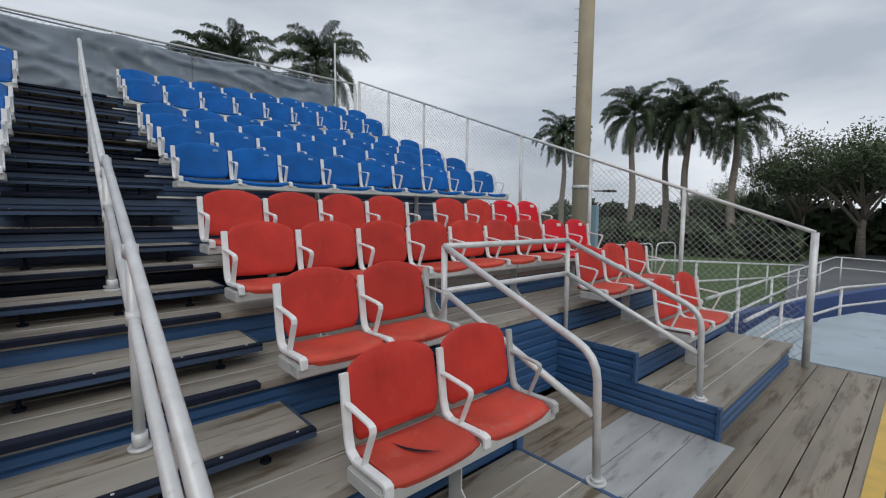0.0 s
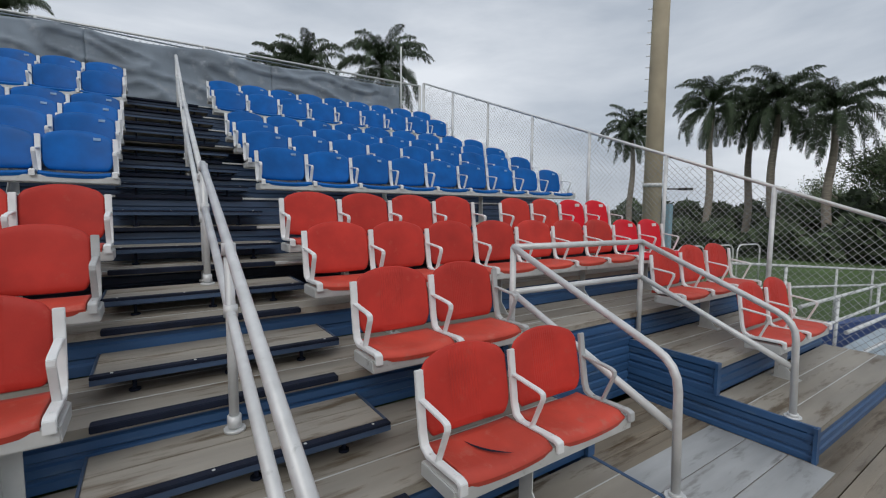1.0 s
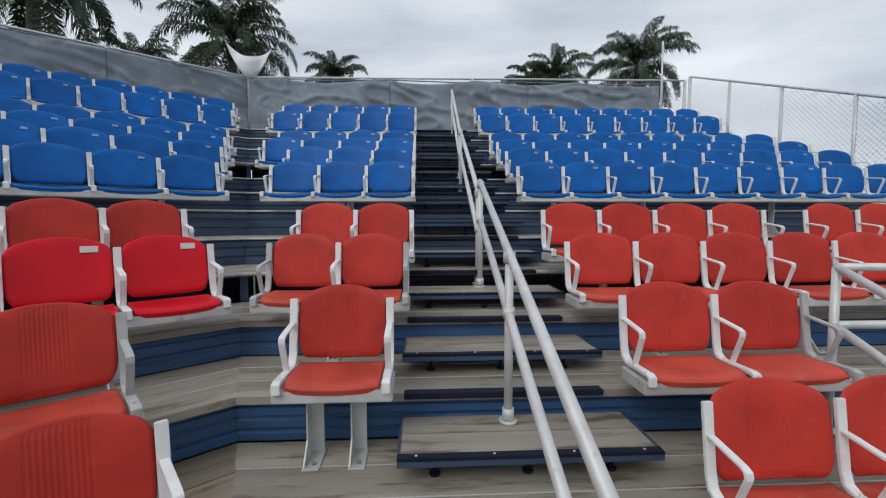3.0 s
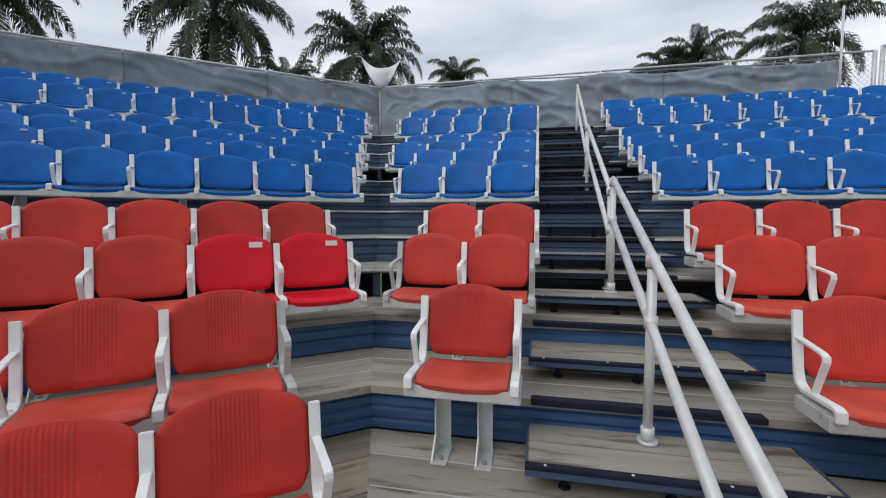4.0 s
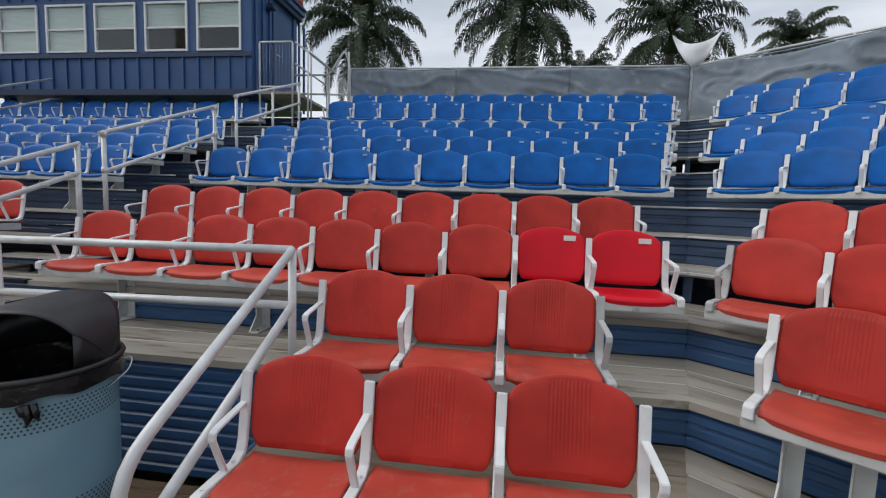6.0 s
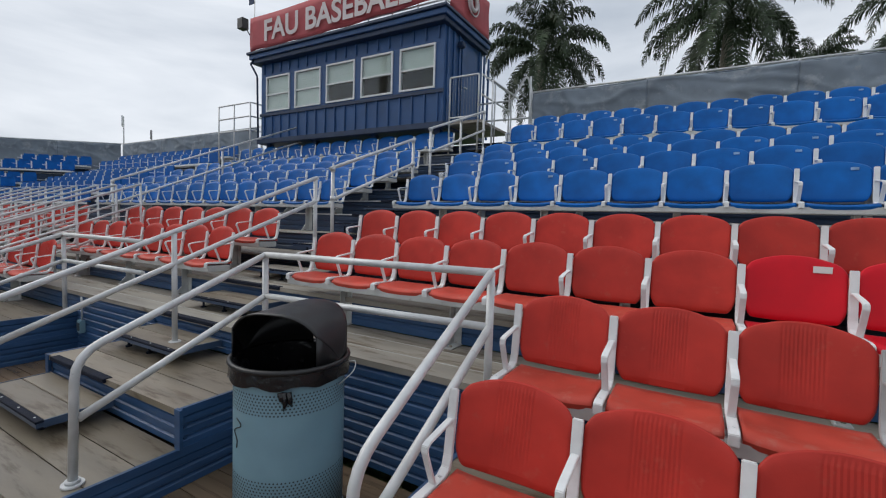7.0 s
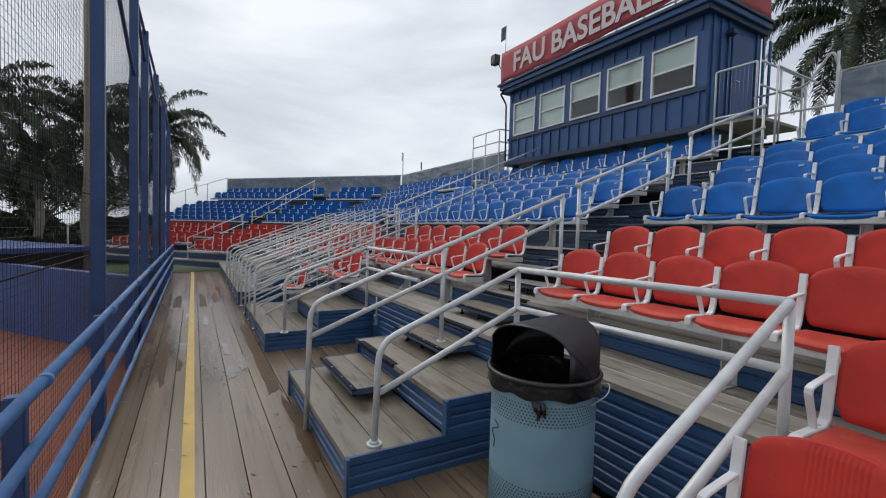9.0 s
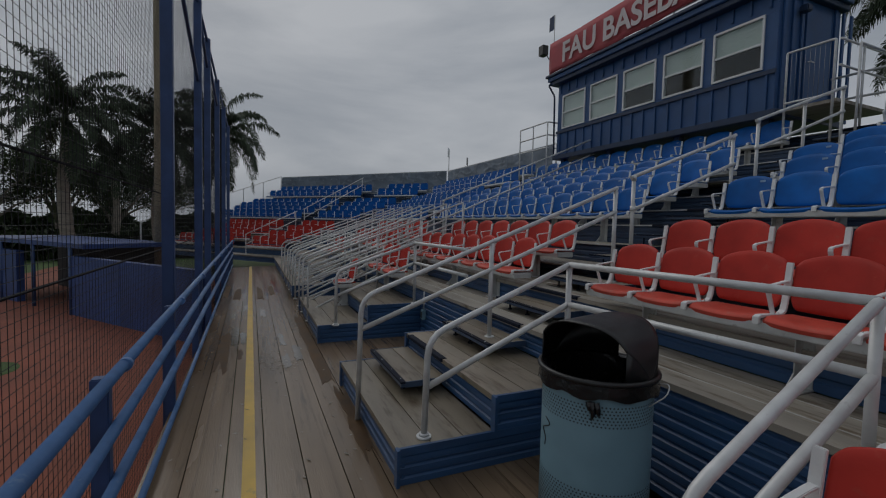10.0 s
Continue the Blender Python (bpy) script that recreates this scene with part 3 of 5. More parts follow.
# blue rows
BLUE_ROWS = [4, 5, 6, 7, 9, 10]
for k in BLUE_ROWS:
    v = edge(k) + 0.46
    ja, jb = joint_a(v) + 0.12, joint_b(v) - 0.17
    n = int((0.955 - ja) / 0.578)
    chair_row(MA, k, 0.955 - n * 0.578, n, 0.578, "blue", pan=0.487)
    chair_row(MA, k, 2.27, 9, 0.578, "blue", pan=0.487)
    n = int((jb + 3.15) / 0.583)
    chair_row(MB, k, jb - n * 0.583, n, 0.583, "blue", pan=0.487)
for k in BLUE_ROWS[:5]:
    chair_row(MB, k, -4.3 - 14 * 0.57, 14, 0.57, "blue", pan=0.487)


def far_row(bms, m, k, x0, n, p):
    """Simple chairs of the far end, joined: shell, seat and arms with their real outline."""
    y, z = edge(k) + 0.455, LEVEL[k] + (0.487 if k > 3 else 0.445)
    for i in range(n):
        x = x0 + p * i
        o = m @ Matrix.Translation((x, y, z))
        for bm, pts in ((bms[0], None), (bms[1], None)):
            start = len(bm.verts)
            if bm is bms[0]:
                box(bm, 0.035, p - 0.035, 0.0, 0.40, -0.03, 0.01)
                prism(bm, [(0.035, 0.37), (p - 0.035, 0.37), (p - 0.035, 0.40), (0.035, 0.40)], 0.05, 0.34)
                prism(bm, [(0.08, 0.395), (p - 0.08, 0.395), (p - 0.08, 0.42), (0.08, 0.42)], 0.30, 0.42)
            else:
                box(bm, -0.022, 0.022, 0.0, 0.36, -0.02, 0.008)
                box(bm, -0.022, 0.022, 0.36, 0.385, 0.0, 0.36)
                box(bm, -0.018, 0.018, 0.16, 0.36, 0.2, 0.22)
            bm.verts.ensure_lookup_table()
            for v in bm.verts[start:]:
                v.co = o @ v.co
    start = len(bms[1].verts)
    box(bms[1], x0, x0 + n * p, y, y + 0.3, z - 0.09, z - 0.03)
    bms[1].verts.ensure_lookup_table()
    for v in bms[1].verts[start:]:
        v.co = m @ v.co


far_blue, far_red, far_white = bmesh.new(), bmesh.new(), bmesh.new()
for k in BLUE_ROWS:
    v = edge(k) + 0.46
    n = int((-13.4 - joint_d(v) - 0.5) / 0.57)
    far_row((far_blue, far_white), MB, k, -13.4 - n * 0.57, n, 0.57)
    jx = joint_dx(v) - 0.5
    far_row((far_blue, far_white), MD, k, jx - 5 * 0.57, 5, 0.57)
    n = int((jx - 5 * 0.57 - 1.2 - END_D - 0.15) / 0.57)
    far_row((far_blue, far_white), MD, k, jx - 5 * 0.57 - 1.2 - n * 0.57, n, 0.57)
for k in (-1, 0, 1, 2):
    v = edge(k) + 0.46
    jx = joint_dx(v) - 0.4
    far_row((far_red, far_white), MD, k, jx - 4 * 0.54, 4, 0.54)
    far_row((far_red, far_white), MD, k, jx - 4 * 0.54 - 1.3 - 8 * 0.54, 8, 0.54)
tagged(part("far_blue_chairs", far_blue, BLUE, None), "rows of small blue stadium chairs far off", "chairs", kind="stuff")
tagged(part("far_red_chairs", far_red, RED, None), "rows of small red stadium chairs far off", "chairs", kind="stuff")
tagged(part("far_chair_frames", far_white, WHITE, None), "white metal frames of the far chairs", "chairs", kind="stuff")


# ---- aisles: half steps, nosings ----
def half_step(m, k, x0, x1, mat=PLANK):
    """A plank step on terrace k, half way up to the next one, on short brackets."""
    y1, z = edge(k + 1) - 0.03, LEVEL[k] + (LEVEL[k + 1] - LEVEL[k]) / 2
    root = empty("aisle_step", m @ Matrix.Translation((x0, y1 - 0.45, LEVEL[k])), label="grey plank aisle step with a black grip edge", category="step", group="aisle steps")
    h = z - LEVEL[k]
    w = x1 - x0
    for i in range(2):
        bm = bmesh.new()
        box(bm, 0.012, w - 0.012, 0.052 + 0.2 * i, 0.052 + 0.2 * i + 0.195, h - 0.035, h)
        part("tread", bm, mat, root, bevel=0.004)
    bm = bmesh.new()
    box(bm, 0, w, 0.0, 0.05, h - 0.012, h + 0.005)
    part("nosing", bm, NOSING, root, "black grip nosing", bevel=0.003)
    bm = bmesh.new()
    box(bm, 0, w, 0.004, 0.046, h - 0.042, h - 0.013)
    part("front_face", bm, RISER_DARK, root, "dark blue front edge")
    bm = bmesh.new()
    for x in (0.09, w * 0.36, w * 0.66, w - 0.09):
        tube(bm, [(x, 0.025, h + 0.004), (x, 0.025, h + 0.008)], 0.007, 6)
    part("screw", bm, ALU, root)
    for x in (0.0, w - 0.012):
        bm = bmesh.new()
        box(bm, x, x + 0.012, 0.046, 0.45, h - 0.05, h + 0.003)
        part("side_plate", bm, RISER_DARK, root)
    for x in (0.18, w / 2, w - 0.22):
        bm = bmesh.new()
        tube(bm, [(x, 0.10, 0.0), (x, 0.10, h - 0.036)], 0.011, 6)
        tube(bm, [(x, 0.10, 0.0), (x, 0.10, 0.012)], 0.028, 8)
        part("bracket", bm, NOSING, root)


def aisle(m, x0, x1, k0, k1):
    for k in range(k0, k1):
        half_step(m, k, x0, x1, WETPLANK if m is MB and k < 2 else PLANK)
    for k in range(k0 + 1, k1 + 1):
        bm = bmesh.new()
        box(bm, x0 + 0.02, x1 - 0.12, edge(k) - 0.05, edge(k) + 0.02, LEVEL[k] - 0.028, LEVEL[k] + 0.006)
        tagged(part("step_nosing", bm, NOSING, None, bevel=0.004, m=m), "black grip nosing on a terrace edge", "nosing", group="aisle nosings")


aisle(MA, 0.92, 2.20, -1, 11)
aisle(MB, -4.02, -2.92, -1, 11)
aisle(MB, -10.2, -8.95, 0, 5)


# ---- rails ----
SOCKET_U = -5.76


def rail_set(name, m, lines, posts, r=0.024, mat=GALV, label="galvanised steel pipe handrail", flange=True, collars=()):
    root = empty(name, m, label=label, category="handrail")
    for pts in lines:
        bm = bmesh.new()
        tube(bm, rounded(pts, 0.14), r)
        part("rail", bm, mat, root)
    for x, y, z0, z1 in posts:
        bm = bmesh.new()
        tube(bm, [(x, y, z0), (x, y, z1)], r)
        part("post", bm, mat, root)
        if flange:
            bm = bmesh.new()
            tube(bm, [(x, y, z0), (x, y, z0 + 0.015)], r * 2.1, 12)
            part("flange", bm, mat, root)
    for x, y, z in collars:
        bm = bmesh.new()
        tube(bm, [(x, y, z - 0.03), (x, y, z + 0.03)], r * 1.35, 12)
        part("collar", bm, mat, root)
    return root


def slope_rail(m, x, y0, z0, y1, z1, drop=0.42, posts=(), r=0.024, drift=0.0):
    """A two-bar rail climbing an aisle from (y0, z0) to (y1, z1); drift: sideways run over its length."""
    xe = x + drift
    lines = [[(x, y0, z0), (xe, y1, z1)], [(x, y0 + 0.05, z0 - drop), (xe, y1, z1 - drop)]]
    ps = []
    cols = []
    for y, zb in posts:
        t = (y - y0) / (y1 - y0)
        zt, xt = z0 + (z1 - z0) * t, x + drift * t
        ps.append((xt, y, zb, zt))
        cols += [(xt, y, zt - 0.02), (xt, y, zt - drop), (xt, y, zb + 0.05)]
    rail_set("aisle_rail", m, lines, ps, r, collars=cols)


slope_rail(MA, 1.455, 1.25, 0.945, 4.6, 2.11, drop=0.32, posts=((3.12, 0.67), (4.57, LEVEL[2] + 0.13)), drift=0.10)
slope_rail(MA, 1.56, 4.72, 2.02, 7.4, 3.12, drop=0.34, posts=((4.76, LEVEL[2] + 0.13), (7.3, LEVEL[6])), drift=0.08)
slope_rail(MA, 1.65, 7.5, 3.10, 10.6, 4.62, drop=0.36, posts=((7.55, LEVEL[7]), (10.5, LEVEL[10])), drift=0.1)
# guard rails of the bay in wing A
rail_set("bay_rail", MA, [[(3.41, 3.17, 1.505), (3.44, 1.95, 0.98), (3.44, 1.93, 0.27)], [(3.41, 3.17, 1.17), (3.44, 1.96, 0.64)],
                          [(3.41, 3.17, 1.505), (5.13, 3.22, 1.485)], [(3.41, 3.17, 1.17), (5.13, 3.22, 1.15)],
                          [(5.13, 3.22, 1.485), (5.08, 1.96, 0.98), (5.08, 1.94, 0.27)], [(5.13, 3.22, 1.15), (5.08, 1.97, 0.64)]],
         [(3.41, 3.17, 0.54, 1.505), (5.13, 3.22, 0.54, 1.485)])
for m, x, y in ((MA, 3.44, 1.93), (MA, 5.08, 1.94), (MB, -2.17, 1.83), (MB, -0.22, 1.93), (MB, -5.9, 1.85)):
    bm = bmesh.new()
    tube(bm, [(x, y, 0.265), (x, y, 0.28)], 0.055, 16)
    tube(bm, [(x, y, 0.28), (x, y, 0.30)], 0.036, 16)
    tagged(part("rail_flange", bm, GALV, None, m=m), "round steel foot plate of a handrail", "flange")
# guard rails of the bay in section B where the bin stands
rail_set("bay_rail", MB, [[(-0.22, 3.11, 1.53), (-0.22, 1.95, 0.925), (-0.22, 1.93, 0.27)], [(-0.22, 3.11, 1.21), (-0.22, 1.96, 0.61)],
                          [(-0.22, 3.11, 1.53), (-2.16, 3.09, 1.51)], [(-0.22, 3.11, 1.21), (-2.16, 3.09, 1.18)],
                          [(-2.16, 3.09, 1.51), (-2.17, 1.85, 1.0), (-2.17, 1.83, 0.27)], [(-2.16, 3.09, 1.18), (-2.17, 1.86, 0.64)]],
         [(-0.22, 3.11, 0.54, 1.53), (-2.16, 3.09, 0.54, 1.51)])
# weatherproof socket with its conduit on the wall of the second bay
sock = empty("wall_socket", MB, label="small pale blue weatherproof socket on the ribbed wall", category="socket")
bm = bmesh.new()
box(bm, SOCKET_U - 0.05, SOCKET_U + 0.05, edge(1) - 0.07, edge(1) - 0.013, 0.30, 0.46)
body = part("socket_body", bm, CANBLUE, sock, bevel=0.008)
bm = bmesh.new()
box(bm, SOCKET_U - 0.035, SOCKET_U + 0.035, edge(1) - 0.078, edge(1) - 0.071, 0.33, 0.43)
part("lid", bm, CANHOLE, body, "dark hinged lid", bevel=0.003)
bm = bmesh.new()
tube(bm, [(SOCKET_U + 0.02, edge(1) - 0.04, 0.46), (SOCKET_U + 0.02, edge(1) - 0.04, LEVEL[1] - 0.05)], 0.012, 8)
part("conduit", bm, GALV, sock)
# aisle rails of section B
rail_set("aisle_rail", MB, [[(-3.2, 4.62, 2.30), (-3.2, 1.60, 1.13), (-3.2, 1.58, 0.0)], [(-3.2, 4.62, 2.02), (-3.2, 1.60, 0.84)]],
         [(-3.2, 2.95, 0.66, 1.64), (-3.2, 4.6, LEVEL[2] + 0.13, 2.30)])
slope_rail(MB, -3.36, 5.0, 2.46, 6.95, 3.19, drop=0.40, posts=((5.05, LEVEL[3] + 0.1), (6.9, LEVEL[5])))
slope_rail(MB, -3.38, 7.42, 3.45, 9.7, 4.28, drop=0.40, posts=((7.47, LEVEL[6]), (8.6, LEVEL[8]), (9.65, LEVEL[9])))
# rails of the bay beyond the second box, and the ramp rails far along the deck
rail_set("bay_rail", MB, [[(-4.05, 3.1, 1.52), (-5.9, 3.1, 1.52)], [(-4.05, 3.1, 1.2), (-5.9, 3.1, 1.2)],
                          [(-5.9, 3.1, 1.52), (-5.9, 1.85, 1.08), (-5.9, 1.85, 0.27)], [(-5.9, 3.1, 1.2), (-5.9, 1.87, 0.72)]],
         [(-5.9, 3.1, 0.54, 1.52)])
for u in (-7.45, -8.3, -9.0, -9.9, -10.6, -11.4, -12.2, -13.4, -14.8):
    rail_set("aisle_rail", MB, [[(u, 4.7, 2.3), (u, 1.62, 1.1), (u, 1.62, 0.02)], [(u, 4.7, 1.95), (u, 1.62, 0.76)], [(u, 4.7, 1.62), (u, 1.62, 0.45)], [(u, 3.1, 0.92), (u, 1.62, 0.18)]],
             [(u, 2.9, LEVEL[0], 1.6), (u, 3.8, LEVEL[1], 1.95), (u, 4.7, LEVEL[2], 2.3), (u, 1.62, 0.02, 1.0)], r=0.019)
slope_rail(MB, -9.6, 5.2, 2.46, 10.6, 4.75, drop=0.45, posts=((5.2, LEVEL[3]), (7.6, LEVEL[6]), (10.5, LEVEL[10])))
slope_rail(MD, joint_dx(5) - 3.5, 2.0, 1.2, 5.2, 2.4, drop=0.45, posts=((2.0, LEVEL[-1]), (5.1, LEVEL[3])))
slope_rail(MD, joint_dx(7) - 4.0, 5.4, 2.5, 10.6, 4.75, drop=0.45, posts=((5.5, LEVEL[3]), (8, LEVEL[7]), (10.5, LEVEL[10])))


# ---- bin ----
def bin_thing(m):
    root = empty("litter_bin", m, label="grey-blue perforated metal litter bin with black domed lid and bag", category="trash can")
    R = 0.315
    n = 56
    bm = bmesh.new()
    rings = []
    for z in (0.02, 0.40, 0.405, 0.74, 0.745, 0.94):
        rings.append([bm.verts.new((R * math.cos(2 * math.pi * i / n), R * math.sin(2 * math.pi * i / n), z)) for i in range(n)])
    for a, b in zip(rings, rings[1:]):
        for i in range(n):
            f = bm.faces.new((a[i], a[(i + 1) % n], b[(i + 1) % n], b[i]))
            f.smooth = True
    bm.faces.new(rings[0][::-1])
    part("body", bm, CANBLUE, root)
    bm = bmesh.new()
    for z0, rows in ((0.06, 19), (0.752, 7)):
        for j in range(rows):
            for i in range(96):
                a = 2 * math.pi * (i + 0.5 * (j % 2)) / 96
                z = z0 + j * 0.0178
                c = Vector((R * 1.003 * math.cos(a), R * 1.003 * math.sin(a), z))
                t = Vector((-math.sin(a), math.cos(a), 0))
                vs = [bm.verts.new(c + t * 0.0056 * math.cos(q * math.pi / 3) + Vector((0, 0, 0.0056 * math.sin(q * math.pi / 3)))) for q in range(6)]
                bm.faces.new(vs)
    part("perforation", bm, CANHOLE, root)["kind"] = "stuff"
    bm = bmesh.new()
    tube(bm, [(R * math.cos(2 * math.pi * i / 40), R * math.sin(2 * math.pi * i / 40), 0.03) for i in range(41)], 0.012, 6, False)
    part("base_ring", bm, CANBLUE, root)
    # bag folded over the rim, ragged lower hem
    bm = bmesh.new()
    prev = None
    n = 64
    for j, z in enumerate((1.0, 0.98, 0.945, 0.905)):
        ring = []
        for i in range(n):
            a = 2 * math.pi * i / n
            w = noise.noise(Vector((math.cos(a) * 4, math.sin(a) * 4, z * 6)))
            rr = R + 0.012 + 0.012 * abs(w) + 0.004 * j
            zz = z - (0.035 * max(0, noise.noise(Vector((math.cos(a) * 3, math.sin(a) * 3, 7)))) + 0.012 * math.sin(9 * a)) * (j == 3)
            ring.append(bm.verts.new((rr * math.cos(a), rr * math.sin(a), zz)))
        if prev:
            for i in range(n):
                f = bm.faces.new((ring[i], ring[(i + 1) % n], prev[(i + 1) % n], prev[i]))
                f.smooth = True
        prev = ring
    part("bin_bag", bm, BAG, root, "glossy black bin bag folded over the rim")
    bm = bmesh.new()
    n = 40
    rings = [[bm.verts.new((rr * math.cos(2 * math.pi * i / n), rr * math.sin(2 * math.pi * i / n), z)) for i in range(n)] for rr, z in ((R + 0.01, 1.0), (R - 0.02, 0.99), (R - 0.035, 0.7), (R - 0.06, 0.45))]
    for a, b in zip(rings, rings[1:]):
        for i in range(n):
            bm.faces.new((a[i], a[(i + 1) % n], b[(i + 1) % n], b[i]))
    bm.faces.new(rings[-1])
    part("bag_lining", bm, BAG, root)
    # vaulted hood with an arched mouth and a narrow slot at the rear
    bm = bmesh.new()
    n, k = 40, 12
    R1, cut = R * 1.035, R * 0.50

    def roof(x):
        return 0.99 + 0.285 * max(0.0, 1 - abs(x / R1) ** 2.7) ** (1 / 2.1)
    rows = []
    for i in range(n + 1):
        x = R1 * math.sin((i / n - 0.5) * math.pi)
        reach = min(cut + 0.05 * (1 - (x / R1) ** 2), max(0.0, R1 ** 2 - x * x) ** 0.5)
        rear = max(0.0, R1 ** 2 - x * x) ** 0.5
        rows.append([bm.verts.new((x, -reach + (reach + rear) * j / k, roof(x))) for j in range(k + 1)])
    for a, b in zip(rows, rows[1:]):
        for j in range(k):
            bm.faces.new((a[j], b[j], b[j + 1], a[j + 1])).smooth = True
    bmesh.ops.remove_doubles(bm, verts=bm.verts[:], dist=1e-5)
    lid = part("lid", bm, BLACK, root, "black domed plastic lid with arched openings")
    s = lid.modifiers.new("thick", "SOLIDIFY")
    s.thickness = 0.010
    for sgn in (-1, 1):
        bm = bmesh.new()
        steps = 16
        lo_, hi_ = [], []
        for i in range(steps + 1):
            a = radians(-32 + 114 * i / steps)
            x, y = sgn * R1 * math.cos(a), R1 * math.sin(a)
            lo_.append(bm.verts.new((x, y, 0.985)))
            hi_.append(bm.verts.new((x, y, max(0.99, roof(x) - 0.002))))
        for i in range(steps):
            bm.faces.new((lo_[i], lo_[i + 1], hi_[i + 1], hi_[i])).smooth = True
        part("lid_side", bm, BLACK, root).modifiers.new("thick", "SOLIDIFY").thickness = 0.008
    bm = bmesh.new()
    tube(bm, [(R * 1.06 * math.cos(2 * math.pi * i / 40), R * 1.06 * math.sin(2 * math.pi * i / 40), 0.99) for i in range(41)], 0.016, 8, False)
    part("lid_rim", bm, BLACK, root)
    bm = bmesh.new()
    tube(bm, rounded([(R, 0.06, 0.96), (R + 0.09, 0.05, 0.99), (R + 0.10, 0.0, 0.94), (R + 0.02, -0.03, 0.86)], 0.04), 0.0035, 6)
    part("wire_loop", bm, GALV, root)
    bm = bmesh.new()
    pts = []
    for i in range(26):
        t = i / 25
        a = radians(-118) + 0.16 * math.sin(t * 9.5) * (0.5 + 0.5 * math.cos(t * 3))
        pts.append(((R + 0.002) * math.cos(a), (R + 0.002) * math.sin(a), 0.70 - 0.17 * t))
    tube(bm, pts, 0.003, 4)
    part("marker_scribble", bm, BLACK, root)
    bm = bmesh.new()
    for i, (a, drop) in enumerate(((-62, 0.10), (-58, 0.08), (-65, 0.06))):
        a = radians(a)
        tube(bm, [((R + 0.022) * math.cos(a), (R + 0.022) * math.sin(a), 0.89), ((R + 0.034) * math.cos(a + 0.03), (R + 0.034) * math.sin(a + 0.03), 0.89 - drop * 0.6), ((R + 0.02) * math.cos(a + 0.05 * i), (R + 0.02) * math.sin(a + 0.05 * i), 0.89 - drop)], [0.016, 0.014, 0.004], 6)
    part("bag_knot", bm, BAG, root)


bin_thing(MB @ Matrix.Translation((-1.27, 2.58, 0)) @ Matrix.Rotation(radians(15), 4, "Z"))


# ---- press box ----
def press_box(m):
    U0, U1, V0, V1, Z0, Z1 = -11.2, -4.62, 9.95, 12.05, 4.22, 6.50
    root = empty("press_box", m, label="blue ribbed metal press box with five windows and a red banner", category="press box")
    wins = [-5.90 - 1.265 * i for i in range(5)]
    WW = 1.05
    WZ0, WZ1 = 5.05, 6.11
    # front wall pieces round the windows, with upright ribs below
    def wall(name, x0, x1, z0, z1, y0=V0, y1=V0 + 0.06):
        bm = bmesh.new()
        box(bm, x0, x1, y0, y1, z0, z1)
        part(name, bm, BOXBLUE, root)
    wall("front_panel", U0, U1, Z0, WZ0)
    wall("front_panel", U0, U1, WZ1, Z1)
    edges_ = [U1] + [e for w in wins for e in (w + WW, w)] + [U0]
    for a, b in zip(edges_[0::2], edges_[1::2]):
        wall("front_panel", b, a, WZ0 + 0.002, WZ1 - 0.002)
    x = U0 + 0.12
    while x < U1:
        bm = bmesh.new()
        box(bm, x, x + 0.05, V0 - 0.035, V0, Z0, WZ0 - 0.09)
        part("rib", bm, BOXBLUE, root, bevel=0.006)
        bm = bmesh.new()
        box(bm, x, x + 0.05, V0 - 0.035, V0, WZ1 + 0.09, Z1)
        part("rib", bm, BOXBLUE, root, bevel=0.006)
        x += 0.37
    bm = bmesh.new()
    box(bm, U0 - 0.02, U1 + 0.02, V0 - 0.05, V0 - 0.002, WZ0 - 0.13, WZ0 - 0.05)
    part("sill_band", bm, BOXTRIM, root)
    wall("side_panel", U1 - 0.06, U1, Z0, Z1, V0 + 0.061, V1)
    wall("side_panel", U0, U0 + 0.06, Z0, Z1, V0 + 0.061, V1)
    wall("back_panel", U0 + 0.061, U1 - 0.061, Z0, Z1, V1 - 0.06, V1)
    for i in range(9):
        y = V0 + 0.12 + i * 0.29
        if 0.8 < y - V0 < 1.75:
            continue
        bm = bmesh.new()
        box(bm, U1, U1 + 0.035, y, y + 0.09, Z0, Z1)
        part("rib", bm, BOXBLUE, root, bevel=0.006)
    bm = bmesh.new()
    box(bm, U1, U1 + 0.04, V0 + 0.85, V0 + 1.7, Z0 + 0.05, Z0 + 2.08)
    door = part("door", bm, BOXBLUE, root, "flat blue steel door", bevel=0.005)
    bm = bmesh.new()
    tube(bm, [(U1 + 0.045, V0 + 0.95, Z0 + 1.05), (U1 + 0.09, V0 + 0.95, Z0 + 1.05), (U1 + 0.09, V0 + 1.07, Z0 + 1.05)], 0.012, 6)
    part("handle", bm, GALV, door)
    bm = bmesh.new()
    box(bm, U0 - 0.1, U1 + 0.1, V0 - 0.1, V1 + 0.1, Z0 - 0.14, Z0 - 0.002)
    part("base_frame", bm, BOXTRIM, root, bevel=0.01)
    bm = bmesh.new()
    box(bm, U0 - 0.18, U1 + 0.12, V0 - 0.22, V1 + 0.1, Z1 + 0.001, Z1 + 0.12)
    part("soffit", bm, BOXTRIM, root, bevel=0.012)
    bm = bmesh.new()
    box(bm, U0 - 0.24, U1 + 0.18, V0 - 0.28, V1 + 0.1, Z1 + 0.122, Z1 + 0.25)
    part("fascia", bm, BOXBLUE, root, bevel=0.012)
    bm = bmesh.new()
    box(bm, U0 - 0.30, U1 + 0.22, V0 - 0.34, V1 + 0.1, Z1 + 0.252, Z1 + 0.33)
    part("roof", bm, BOXTRIM, root, bevel=0.012)
    bm = bmesh.new()
